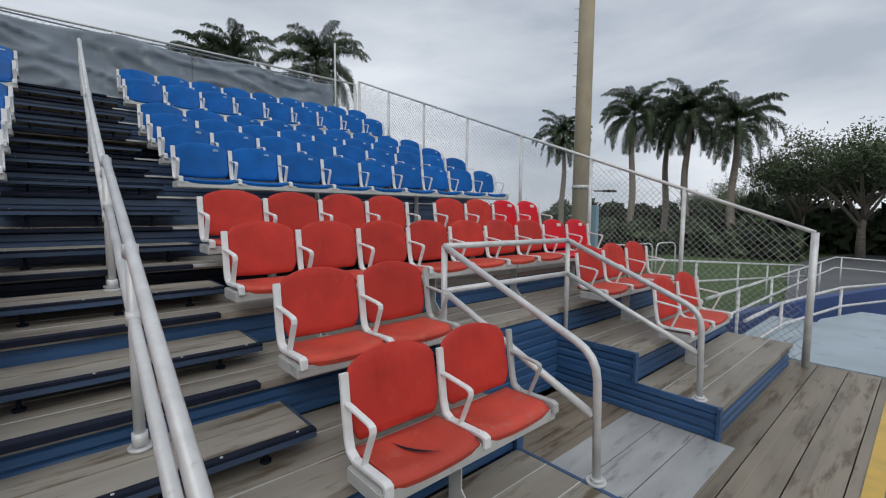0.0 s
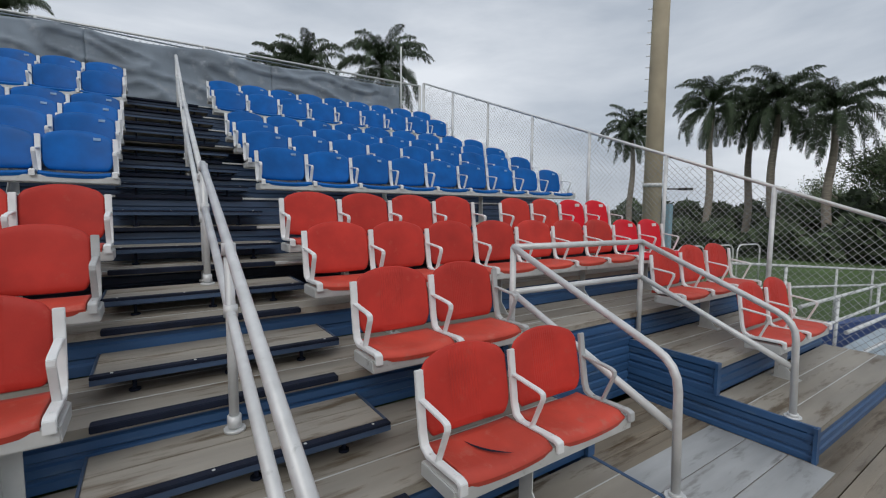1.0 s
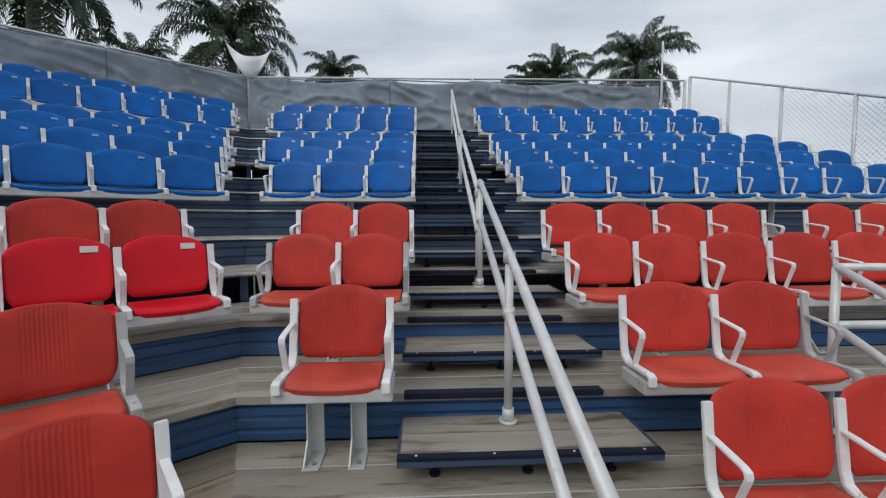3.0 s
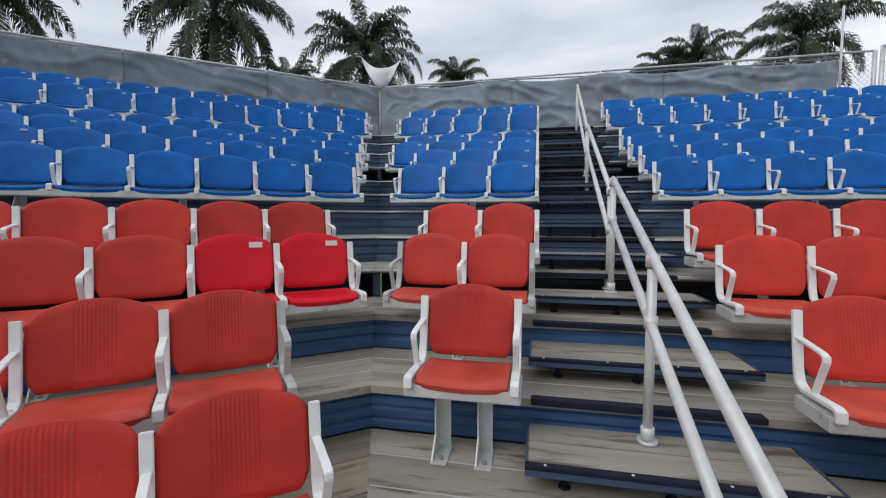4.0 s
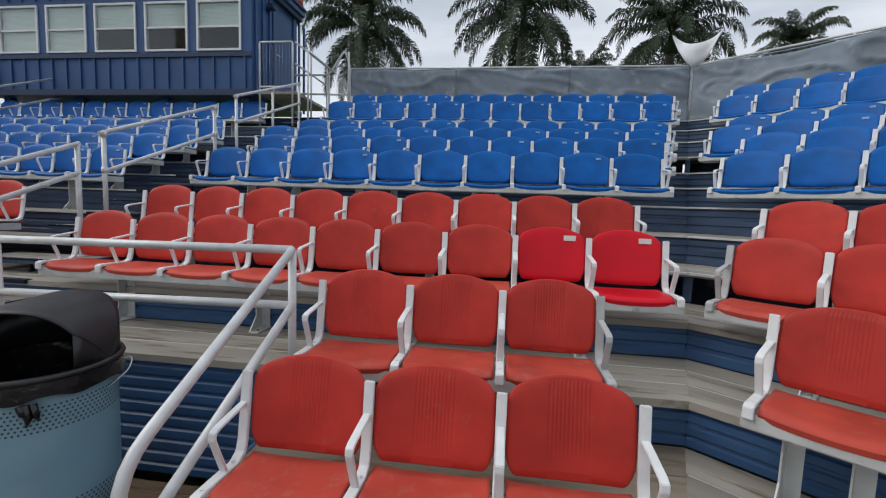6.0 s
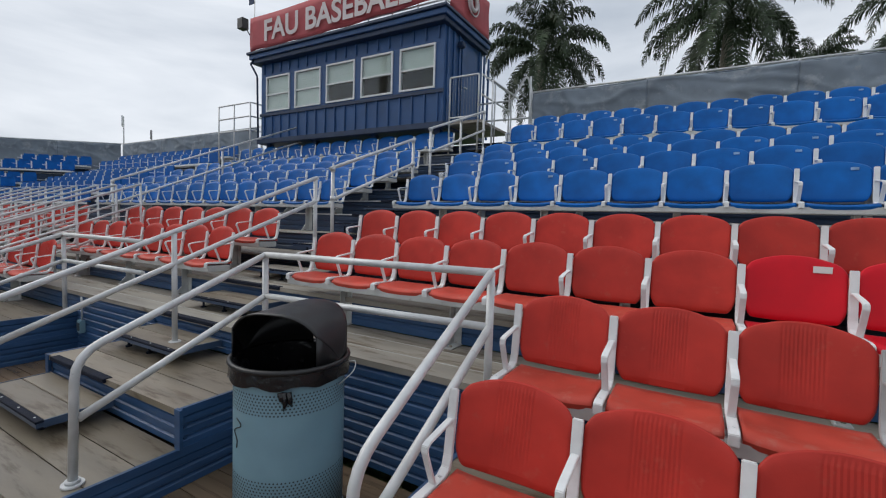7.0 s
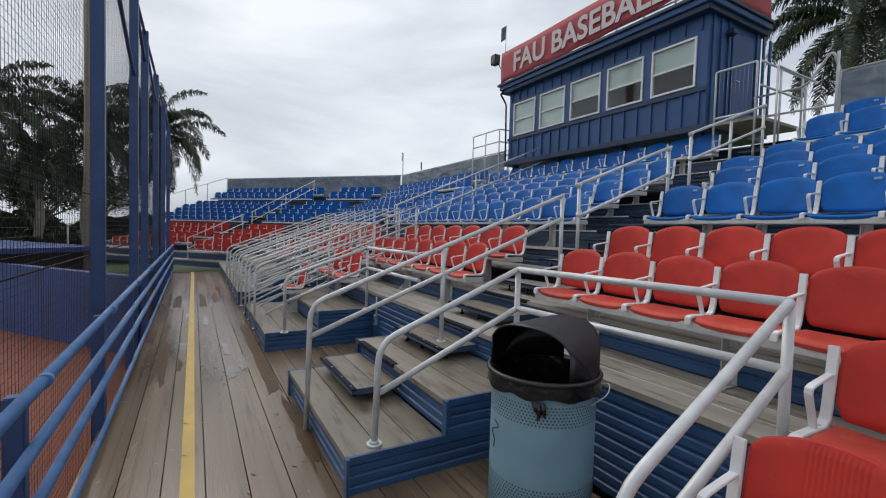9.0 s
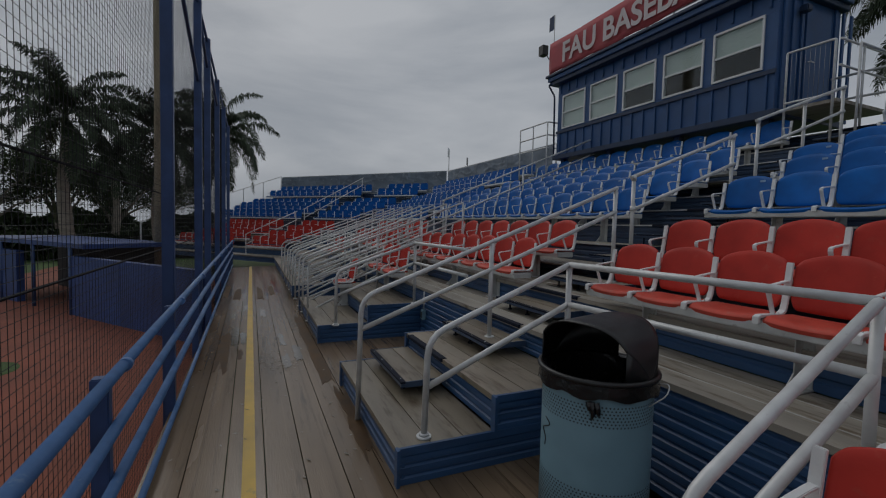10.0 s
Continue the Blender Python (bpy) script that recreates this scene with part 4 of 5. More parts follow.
    tube(bm, rounded([(U0 - 0.1, V0 - 0.24, Z1 + 0.06), (U0 - 0.22, V0 - 0.24, Z1 + 0.02), (U0 - 0.16, V0 - 0.04, Z1 - 0.3), (U0 - 0.1, V0 - 0.04, Z0)], 0.08), 0.03, 8)
    part("downpipe", bm, BOXTRIM, root)
    bm = bmesh.new()
    box(bm, U0 + 0.08, U1 - 0.08, V1 - 0.12, V1 - 0.07, Z0 + 0.02, Z1 - 0.02)
    box(bm, U0 + 0.08, U1 - 0.08, V0 + 0.08, V1 - 0.13, Z0 + 0.02, Z0 + 0.05)
    box(bm, U0 + 0.08, U1 - 0.08, V0 + 0.08, V1 - 0.13, Z1 - 0.05, Z1 - 0.02)
    part("interior", bm, DARKROOM, root)
    for i, w in enumerate(wins):
        bm = bmesh.new()
        for x0, x1, y0, y1, z0, z1 in ((0.001, 0.045, -0.03, 0.05, 0, WZ1 - WZ0), (WW - 0.045, WW - 0.001, -0.03, 0.05, 0, WZ1 - WZ0), (0.046, WW - 0.046, -0.03, 0.05, 0, 0.045),
                                       (0.046, WW - 0.046, -0.03, 0.05, WZ1 - WZ0 - 0.045, WZ1 - WZ0), (0.046, WW - 0.046, -0.02, 0.03, 0.49, 0.53)):
            box(bm, w + x0, w + x1, V0 + y0, V0 + y1, WZ0 + z0, WZ0 + z1)
        win = part("window", bm, WHITE, root, "white framed sash window with pale blind")
        bm = bmesh.new()
        box(bm, w + 0.047, w + WW - 0.047, V0 + 0.002, V0 + 0.008, WZ0 + 0.051, WZ1 - 0.051)
        g = part("pane", bm, glass, win)
        g.visible_shadow = False
        drop = (0.50, 0.54, 0.52, 0.98, 0.98)[i]
        bm = bmesh.new()
        z1 = WZ1 - 0.052
        z0 = z1 - (WZ1 - WZ0 - 0.104) * drop
        k = int((z1 - z0) / 0.05)
        for j in range(k):
            box(bm, w + 0.05, w + WW - 0.05, V0 + 0.03, V0 + 0.036, z0 + (z1 - z0) * j / k, z0 + (z1 - z0) * (j + 0.93) / k)
        part("blind", bm, BLIND, win)
    # rail round the roof with its banner
    bm = bmesh.new()
    for z in (Z1 + 0.46, Z1 + 1.34):
        tube(bm, [(U0 - 0.2, V0 - 0.2, z), (U1 + 0.12, V0 - 0.2, z), (U1 + 0.12, V1, z)], 0.022, 8)
    part("roof_rail", bm, GALV, root)
    for x in [U0 - 0.2 + i * (U1 - U0 + 0.30) / 9 for i in range(10)]:
        bm = bmesh.new()
        tube(bm, [(x, V0 - 0.17, Z1 + 0.33), (x, V0 - 0.17, Z1 + 1.36)], 0.018, 8)
        part("rail_post", bm, GALV, root)

    def cloth(p, q, z0, z1, n=40, lift=1.0):
        bm = bmesh.new()
        rows = []
        for i in range(n + 1):
            t = i / n
            c = Vector(p).lerp(Vector(q), t)
            nrm = Vector((q[1] - p[1], p[0] - q[0], 0)).normalized()
            col = []
            for j in range(7):
                s = j / 6
                wob = 0.02 * math.sin(9 * t + 3 * s) + 0.015 * noise.noise(Vector((t * 8, s * 2, 3)))
                o = c + nrm * (0.03 + wob)
                col.append(bm.verts.new((o.x, o.y, z0 + (z1 - z0) * s + (0.18 * max(0, t - 0.35) * lift + 0.018 * math.sin(t * math.pi * 9)) * (1 - s))))
            rows.append(col)
        for a, b in zip(rows, rows[1:]):
            for j in range(6):
                f = bm.faces.new((a[j], b[j], b[j + 1], a[j + 1]))
                f.smooth = True
        return bm
    ban = part("banner", cloth((U0 - 0.2, V0 - 0.22, 0), (U1 - 0.05, V0 - 0.22, 0), Z1 + 0.36, Z1 + 1.36), BANNER, root, "faded red mesh banner with white capitals")
    ban2 = part("banner", cloth((U1 + 0.14, V0 - 0.1, 0), (U1 + 0.14, V1, 0), Z1 + 0.30, Z1 + 1.36, lift=0.0), BANNER, root, "faded red mesh banner with a round emblem")
    for o in (ban, ban2):
        s = o.modifiers.new("thick", "SOLIDIFY")
        s.thickness = 0.006
    fc = bpy.data.curves.new("letters", "FONT")
    fc.body, fc.size, fc.extrude, fc.align_x, fc.offset = "FAU BASEBALL", 0.84, 0.004, "CENTER", 0.019
    tmp = bpy.data.objects.new("letters", fc)
    scene.collection.objects.link(tmp)
    me = bpy.data.meshes.new_from_object(tmp.evaluated_get(bpy.context.evaluated_depsgraph_get()))
    bpy.data.objects.remove(tmp)
    me.materials.clear()
    me.materials.append(LETTER)
    wide = max(v.co.x for v in me.vertices) - min(v.co.x for v in me.vertices)
    part("lettering", me, None, ban, "white capital lettering", m=Matrix.Translation(((U0 + U1) / 2 - 0.15, V0 - 0.315, Z1 + 0.56)) @ Matrix.Rotation(radians(90), 4, "X") @ Matrix.Diagonal((5.3 / wide, 1, 1, 1)))
    bm = bmesh.new()
    for rr, th in ((0.3, 0.02), (0.17, 0.05)):
        pts = [(U1 + 0.235, V0 + 1.0 + rr * math.cos(a * math.pi / 12), Z1 + 0.85 + rr * math.sin(a * math.pi / 12)) for a in range(25)]
        tube(bm, pts, th, 6, False)
    part("emblem", bm, LETTER, ban2, "pale round emblem")
    bm = bmesh.new()
    box(bm, U1 + 0.04, U1 + 0.2, V0 + 0.55, V0 + 0.72, Z1 - 0.35, Z1 - 0.22)
    part("wall_lamp", bm, BOXTRIM, root, bevel=0.02)
    bm = bmesh.new()
    tube(bm, [(U0 - 0.3, V0 - 0.2, Z1 + 0.9), (U0 - 0.45, V0 - 0.25, Z1 + 1.15)], 0.02, 6)
    box(bm, U0 - 0.68, U0 - 0.42, V0 - 0.38, V0 - 0.16, Z1 + 1.1, Z1 + 1.42)
    part("floodlight", bm, BLACK, root, "black floodlight on a bracket", bevel=0.01)
    bm = bmesh.new()
    tube(bm, [(U0 - 0.15, V0 - 0.15, Z1 + 0.3), (U0 - 0.15, V0 - 0.15, Z1 + 2.3)], 0.014, 6)
    pole = part("flag_pole", bm, GALV, root)
    bm = bmesh.new()
    prism(bm, [(U0 - 0.42, V0 - 0.155), (U0 - 0.16, V0 - 0.165), (U0 - 0.16, V0 - 0.15), (U0 - 0.42, V0 - 0.14)], Z1 + 1.85, Z1 + 2.3)
    part("flag", bm, FLAGB, pole, "small dark flag")
    # stilts
    for x in (U0 + 0.2, -9.0, -6.8, U1 - 0.2):
        bm = bmesh.new()
        box(bm, x - 0.08, x + 0.08, V0 + 0.1, V0 + 0.26, LEVEL[10], Z0 - 0.14)
        part("stilt", bm, BOXTRIM, root)
    return root


press_box(MB)
# landing rails beside the press box door, and stair rails at its far end
rail_set("landing_rail", MB, [[(-13.0, 9.7, 5.35), (-11.4, 9.7, 5.35), (-11.4, 11.6, 5.35)], [(-13.0, 9.7, 4.93), (-11.4, 9.7, 4.93), (-11.4, 11.6, 4.93)], [(-13.0, 9.7, 4.51), (-11.4, 9.7, 4.51), (-11.4, 11.6, 4.51)]],
         [(u, 9.7, LEVEL[10], 5.35) for u in (-13.0, -12.2, -11.4)] + [(-11.4, 11.6, LEVEL[11], 5.35)], flange=False)
rail_set("landing_rail", MB, [[(-3.55, 9.85, 5.16), (-3.55, 11.5, 5.16)], [(-3.55, 9.85, 4.72), (-3.55, 11.5, 4.72)], [(-3.30, 9.9, 5.0), (-3.30, 11.5, 5.0)]],
         [(-3.55, 10.6, LEVEL[11], 5.16), (-3.55, 11.5, LEVEL[11], 5.16), (-3.30, 9.9, LEVEL[10], 5.0)], r=0.02, flange=False)
gate = empty("landing_gate", MB, label="thin steel gate frame with wire mesh before the press box door", category="gate")
for pts in ([(-4.34, 9.8, LEVEL[10]), (-4.34, 9.8, 5.16), (-3.60, 9.8, 5.16), (-3.60, 9.8, LEVEL[10])], [(-4.34, 9.8, 4.24), (-3.60, 9.8, 4.24)]):
    bm = bmesh.new()
    tube(bm, rounded(pts, 0.03), 0.02, 8)
    part("gate_frame", bm, GALV, gate)
bm = bmesh.new()
for i in range(1, 10):
    tube(bm, [(-4.34 + 0.074 * i, 9.8, 4.24), (-4.34 + 0.074 * i, 9.8, 5.16)], 0.003, 4)
part("mesh", bm, WIRE, gate)["kind"] = "stuff"
bm = bmesh.new()
box(bm, -4.48, -3.58, 9.9, 11.6, 4.12, 4.18)
tagged(part("landing_deck", bm, PLANK, None, m=MB), "grey plank landing at the press box door", "landing", kind="structure")


# ---- fences ----
def link_wires(bm, corner, along, top, bottom, length, pitch=0.075, r=0.0026):
    """Diagonal wires both ways between two sloping lines; top and bottom give the height at a distance."""
    o, d = Vector(corner), Vector(along).normalized()
    hmax = max(top(0) - bottom(0), top(length) - bottom(length)) + abs(bottom(length) - bottom(0)) + abs(top(length) - top(0))
    lo = min(bottom(0), bottom(length))
    side = d.cross(Vector((0, 0, 1)))
    for sign in (1, -1):
        s = -hmax if sign > 0 else 0.0
        end = length if sign > 0 else length + hmax
        while s < end:
            seg = []
            k = 60
            for i in range(k + 1):
                h = hmax * i / k
                q = s + sign * h
                z = lo + h
                if 0 <= q <= length and bottom(q) <= z <= top(q):
                    seg.append((q, z))
            if len(seg) > 1:
                a, b = seg[0], seg[-1]
                pa, pb = o + d * a[0] + Vector((0, 0, a[1])), o + d * b[0] + Vector((0, 0, b[1]))
                w = (pb - pa).normalized().cross(side) * r
                t = side * r
                va = [bm.verts.new(pa + c) for c in (w, t, -w, -t)]
                vb = [bm.verts.new(pb + c) for c in (w, t, -w, -t)]
                for i in range(4):
                    bm.faces.new((va[i], va[(i + 1) % 4], vb[(i + 1) % 4], vb[i]))
            s += pitch


def fence(name, m, p, q, top, bottom, spacing, label, wires=True, r=0.028, pitch=0.075):
    root = empty(name, m, label=label, category="fence")
    p, q = Vector(p), Vector(q)
    length = (q - p).length
    d = (q - p).normalized()
    n = max(1, round(length / spacing))
    for i in range(n + 1):
        s = length * i / n
        c = p + d * s
        bm = bmesh.new()
        tube(bm, [c + Vector((0, 0, bottom(s))), c + Vector((0, 0, top(s)))], r * (1.4 if i in (0, n) else 1.0), 10)
        part("post", bm, GALV, root)
    bm = bmesh.new()
    tube(bm, [p + Vector((0, 0, top(0))), q + Vector((0, 0, top(length)))], r * 0.85, 8)
    part("top_rail", bm, GALV, root)
    if wires:
        bm = bmesh.new()
        link_wires(bm, p, d, top, lambda s: bottom(s) + 0.04, length, pitch)
        part("chain_link", bm, WIRE, root)["kind"] = "stuff"
    return root


XS = END_A + 0.06
side_len = 11.45 - 1.66
fence("side_fence", MA, (XS, 1.66, 0), (XS, 11.45, 0), lambda s: 1.56 + 0.380 * s, lambda s: max(0.0, -0.25 + 0.36 * s), 1.4, "galvanised chain-link fence stepping up beside the stand", pitch=0.085)
JB, JA = joint_b(BACK), joint_a(BACK)
back_label = "galvanised chain-link fence behind the top row"
fence("back_fence", MA, (JA + 0.02, BACK, 0), (XS - 0.1, BACK, 0), lambda s: 5.12 + 0.008 * s, lambda s: LEVEL[11], 2.4, back_label, pitch=0.11)
fence("back_fence", MB, (JB - 0.02, BACK, 0), (-2.95, BACK, 0), lambda s: 5.12, lambda s: LEVEL[11], 2.4, back_label, pitch=0.11)
fence("back_fence", MB, (-13.2, BACK, 0), (joint_d(BACK) + 0.02, BACK, 0), lambda s: 5.1, lambda s: LEVEL[11], 2.6, back_label, wires=False)
fence("back_fence", MD, (joint_dx(BACK) - 0.02, BACK, 0), (END_D, BACK, 0), lambda s: 5.1, lambda s: LEVEL[11], 2.6, back_label, wires=False)
fence("side_fence", MD, (END_D - 0.05, 1.66, 0), (END_D - 0.05, 11.4, 0), lambda s: 1.64 + 0.36 * s, lambda s: max(0.0, -0.25 + 0.36 * s), 1.6, "galvanised fence stepping up beside the far wing", wires=False)


def windscreen(m, x0, x1, y, z0, z1, sag, seed):
    """Mesh tarpaulin hung on a fence in panels: long slanting creases, sagging top hem."""
    root = empty("windscreen", m, label="creased grey mesh windscreen hung along the back fence", category="windscreen", group="windscreens")
    pieces = max(1, round(abs(x1 - x0) / 3.0))
    for q in range(pieces):
        a, b = x0 + (x1 - x0) * q / pieces, x0 + (x1 - x0) * (q + 1) / pieces
        bm = bmesh.new()
        n, k = max(4, int(abs(b - a) / 0.05)), 26
        rows = []
        for i in range(n + 1):
            x = a + (b - a) * i / n
            col = []
            for j in range(k + 1):
                s = j / k
                f = noise.noise(Vector((x * 0.8 + seed, s * 0.9, seed))) * 0.06
                f += (1 - abs(noise.noise(Vector((x * 0.9 + s * 2.6, s * 2.2 - x * 0.35, seed + 5)))) * 2.2) ** 5 * 0.06 * (0.45 + sag)
                f += noise.noise(Vector((x * 5.0 + s * 4, s * 4.0, seed + 7))) * 0.02
                hem = -sag * 0.10 * abs(math.sin(x * 1.3)) * s
                col.append(bm.verts.new((x, y - 0.05 - abs(f) - 0.004 * (q % 2), z0 + (z1 - z0) * s + hem)))
            rows.append(col)
        for ca, cb in zip(rows, rows[1:]):
            for j in range(k):
                fc = bm.faces.new((ca[j], cb[j], cb[j + 1], ca[j + 1]))
                fc.smooth = True
        part("panel", bm, TARP, root).modifiers.new("thick", "SOLIDIFY").thickness = 0.006
        bm = bmesh.new()
        tube(bm, [(a, y - 0.05, z1 - 0.01), ((a + b) / 2, y - 0.06, z1 - 0.02 - 0.03 * sag), (b, y - 0.05, z1 - 0.01)], 0.014, 6)
        part("hem", bm, TARP, root)


windscreen(MA, JA + 0.05, 6.9, BACK, LEVEL[11] + 0.02, 5.10, 1.0, 2.0)
windscreen(MB, JB - 0.05, -2.9, BACK, LEVEL[11] + 0.02, 5.08, 0.35, 11.0)
windscreen(MB, joint_d(BACK) + 0.1, -13.3, BACK, LEVEL[11] + 0.02, 5.08, 0.3, 21.0)
windscreen(MD, END_D, joint_dx(BACK) - 0.1, BACK, LEVEL[11] + 0.02, 5.08, 0.3, 31.0)

# torn white flag at the fence corner
corner = MB @ Vector((JB, BACK - 0.1, 0))
flag = empty("corner_flag", Matrix.Translation((corner.x, corner.y, 0)), label="torn white flag tied to a thin pole at the fence corner", category="flag")
bm = bmesh.new()
tube(bm, [(0, 0.06, LEVEL[11]), (0, 0.06, 5.3)], 0.016, 8)
part("pole", bm, GALV, flag)
bm = bmesh.new()
g = []
for i in range(17):
    t = i / 16
    top_z = 5.86 - 0.10 * t - 0.26 * math.sin(math.pi * t)
    fall = 0.06 + 0.46 * (1 - abs(2 * t - 1)) ** 0.8
    g.append([bm.verts.new((-0.5 + t, 0.06 * math.sin(t * 9 + 2 * s), top_z - fall * s)) for s in (0, 0.33, 0.66, 1)])
for a, b in zip(g, g[1:]):
    for j in range(3):
        f = bm.faces.new((a[j], a[j + 1], b[j + 1], b[j]))
        f.smooth = True
part("cloth", bm, FLAGW, flag).modifiers.new("thick", "SOLIDIFY").thickness = 0.004
bm = bmesh.new()
for x, z in ((-0.5, 5.85), (0.5, 5.75)):
    tube(bm, [(0.25 * x, 0.05, 5.1), (x, 0.02, z)], 0.008, 5)
part("cord", bm, GALV, flag)
for u, v, z, mat in ((joint_d(BACK), BACK, 6.4, FLAGW), (joint_d(BACK) - 2.5, BACK + 2.5, 6.4, BLACK)):
    c = MB @ Vector((u, v, 0))
    fl = empty("far_flag", Matrix.Translation(c), label="small flag on a thin pole far behind the fence", category="flag")
    bm = bmesh.new()
    tube(bm, [(0, 0, 3.4), (0, 0, z)], 0.03, 6)
    part("pole", bm, GALV, fl)
    bm = bmesh.new()
    box(bm, 0.0, 0.3, -0.02, 0.02, z - 0.5, z)
    part("cloth", bm, mat, fl)

# ---- field-side rail and net ----
rl = empty("deck_rail", MB, label="blue painted three-bar pipe rail along the field side", category="handrail")
RV = 0.06
for z in (1.02, 0.74, 0.46, 0.06):
    bm = bmesh.new()
    tube(bm, [(1.2, RV, z), (-18.6, RV - 0.05, z)], 0.03 if z > 0.1 else 0.022, 12)
    part("rail", bm, RAILBLUE, rl)
for i in range(10):
    u = 0.1 - i * 2.05
    bm = bmesh.new()
    box(bm, u - 0.035, u + 0.035, RV - 0.115, RV - 0.035, -0.9, 1.0)
    part("post", bm, POSTBLUE, rl, bevel=0.006)
    bm = bmesh.new()
    tube(bm, [(u - 0.15, RV, 1.02), (u - 0.11, RV, 1.02)], 0.036, 12)
    part("collar", bm, RAILBLUE, rl)
net = empty("backstop_net", MB, label="dark blue steel posts carrying black backstop netting", category="net")
NV = -0.17
for i, u in enumerate((-5.0, -8.1, -9.9, -12.8, -15.9, -19.0)):
    bm = bmesh.new()
    box(bm, u - 0.055, u + 0.055, NV - 0.06, NV + 0.06, -0.9, 5.6)
    part("post", bm, POSTBLUE, net, bevel=0.008)
for a, b, z0, z1 in ((-5.0, -8.1, 5.2, 4.2), (-8.1, -9.9, 5.5, 5.0), (-9.9, -12.8, 5.4, 4.9), (-2.0, -19.0, 5.55, 5.55)):
    bm = bmesh.new()
    tube(bm, [(a, NV, z0), (b, NV, z1)], 0.028, 8)
    part("brace", bm, POSTBLUE, net)
bm = bmesh.new()


def thread(p, q, r=0.0017):
    p, q = Vector(p), Vector(q)
    d = (q - p).normalized()
    a = d.orthogonal().normalized() * r
    b = d.cross(a)
    va = [bm.verts.new(p + c) for c in (a, b - a * 0.5, -b - a * 0.5)]
    vb = [bm.verts.new(q + c) for c in (a, b - a * 0.5, -b - a * 0.5)]
    for i in range(3):
        bm.faces.new((va[i], va[(i + 1) % 3], vb[(i + 1) % 3], vb[i]))


NY = NV - 0.09
u = -0.9
while u > -19:
    thread((u, NY, -0.9), (u, NY, 5.6))
    u -= 0.06
z = -0.88
while z < 5.6:
    thread((-0.9, NY, z), (-19, NY, z))
    z += 0.06
part("netting", bm, NET, net, "black square-mesh netting")["kind"] = "stuff"
for z in (2.1, 1.45):
    bm = bmesh.new()
    tube(bm, [(-0.9, NY - 0.02, z), (-8.5, NY - 0.02, z)], 0.008, 6)
    part("cable", bm, NET, net)

# ---- ground, field, pad ----
GZ = -0.9
bm = bmesh.new()
for f in [(-260, -260), (260, -260), (260, 260), (-260, 260)]:
    bm.verts.new((*f, GZ - 0.01))
bm.faces.new(bm.verts[:])
tagged(part("ground", bm, GRASS, None), "mown green grass reaching to the distance", "grass", kind="structure")
bm = bmesh.new()
prism(bm, [(5.0, -9.0), (5.0, 0.2), (-21.0, 0.2), (-30.0, -9.0)][::-1], GZ - 0.008, GZ + 0.002)
tagged(part("infield", bm, CLAY, None, m=MB), "red clay strip in front of the stand", "clay", kind="structure")
bm = bmesh.new()
c0 = Vector((-4.85, -8.9, 0))
prism(bm, [(c0.x + 0.6 * math.cos(a * math.pi / 12), c0.y + 0.6 * math.sin(a * math.pi / 12)) for a in range(24)], GZ, GZ + 0.008)
tagged(part("turf_patch", bm, GRASS, None), "patch of mown turf in the clay", "grass", kind="structure")
# dugout wall across the clay
dug = empty("dugout", label="dark blue padded dugout wall with an open front", category="dugout")
p, q = Vector((-7.4, -6.6, 0)), Vector((-10.6, -18.5, 0))
d = (q - p).normalized()
nrm = Vector((-d.y, d.x, 0))
for a, b in ((0, 3.2), (3.22, 5.8), (9.2, 12.3)):
    bm = bmesh.new()
    P0, P1 = p + d * a, p + d * b
    prism(bm, [(P0.x, P0.y), (P1.x, P1.y), (P1.x - nrm.x * 0.2, P1.y - nrm.y * 0.2), (P0.x - nrm.x * 0.2, P0.y - nrm.y * 0.2)], GZ, 0.72)
    part("wall_panel", bm, WALLBLUE, dug)
bm = bmesh.new()
P0, P1 = p + d * 5.0, p + d * 12.5
prism(bm, [(P0.x, P0.y), (P1.x, P1.y), (P1.x - nrm.x * 2.5, P1.y - nrm.y * 2.5), (P0.x - nrm.x * 2.5, P0.y - nrm.y * 2.5)], 0.95, 1.08)
part("roof", bm, WALLBLUE, dug)
bm = bmesh.new()
P0, P1 = p + d * 5.6 - nrm * 2.3, p + d * 12.5 - nrm * 2.3
prism(bm, [(P0.x, P0.y), (P1.x, P1.y), (P1.x - nrm.x * 0.1, P1.y - nrm.y * 0.1), (P0.x - nrm.x * 0.1, P0.y - nrm.y * 0.1)], GZ, 0.94)
part("back_wall", bm, DARKROOM, dug)
for s in (5.7, 8.0, 10.3, 12.4):
    bm = bmesh.new()
    P0 = p + d * s
    tube(bm, [(P0.x, P0.y, GZ), (P0.x, P0.y, 0.95)], 0.05, 8)
    part("post", bm, POSTBLUE, dug)

# painted landing and ramp at the end of the wing
bm = bmesh.new()
prism(bm, [(7.95, -2.5), (12.2, -2.5), (12.2, 1.55), (10.9, 1.95), (7.95, 1.95)], -0.06, 0.004)
tagged(part("landing", bm, PAD, None, m=MA, bevel=0.004), "pale blue-grey painted landing at the end of the deck", "landing", kind="structure")
bm = bmesh.new()
prism(bm, [(7.95, 1.96), (10.9, 1.96), (10.9, 2.6), (7.95, 2.6)], -0.16, -0.06)
tagged(part("landing_step", bm, PAD, None, m=MA), "lower painted step beside the landing", "landing", kind="structure")
def ramp_z(x):
    return 0.86 - 0.082 * (x - 10.2)


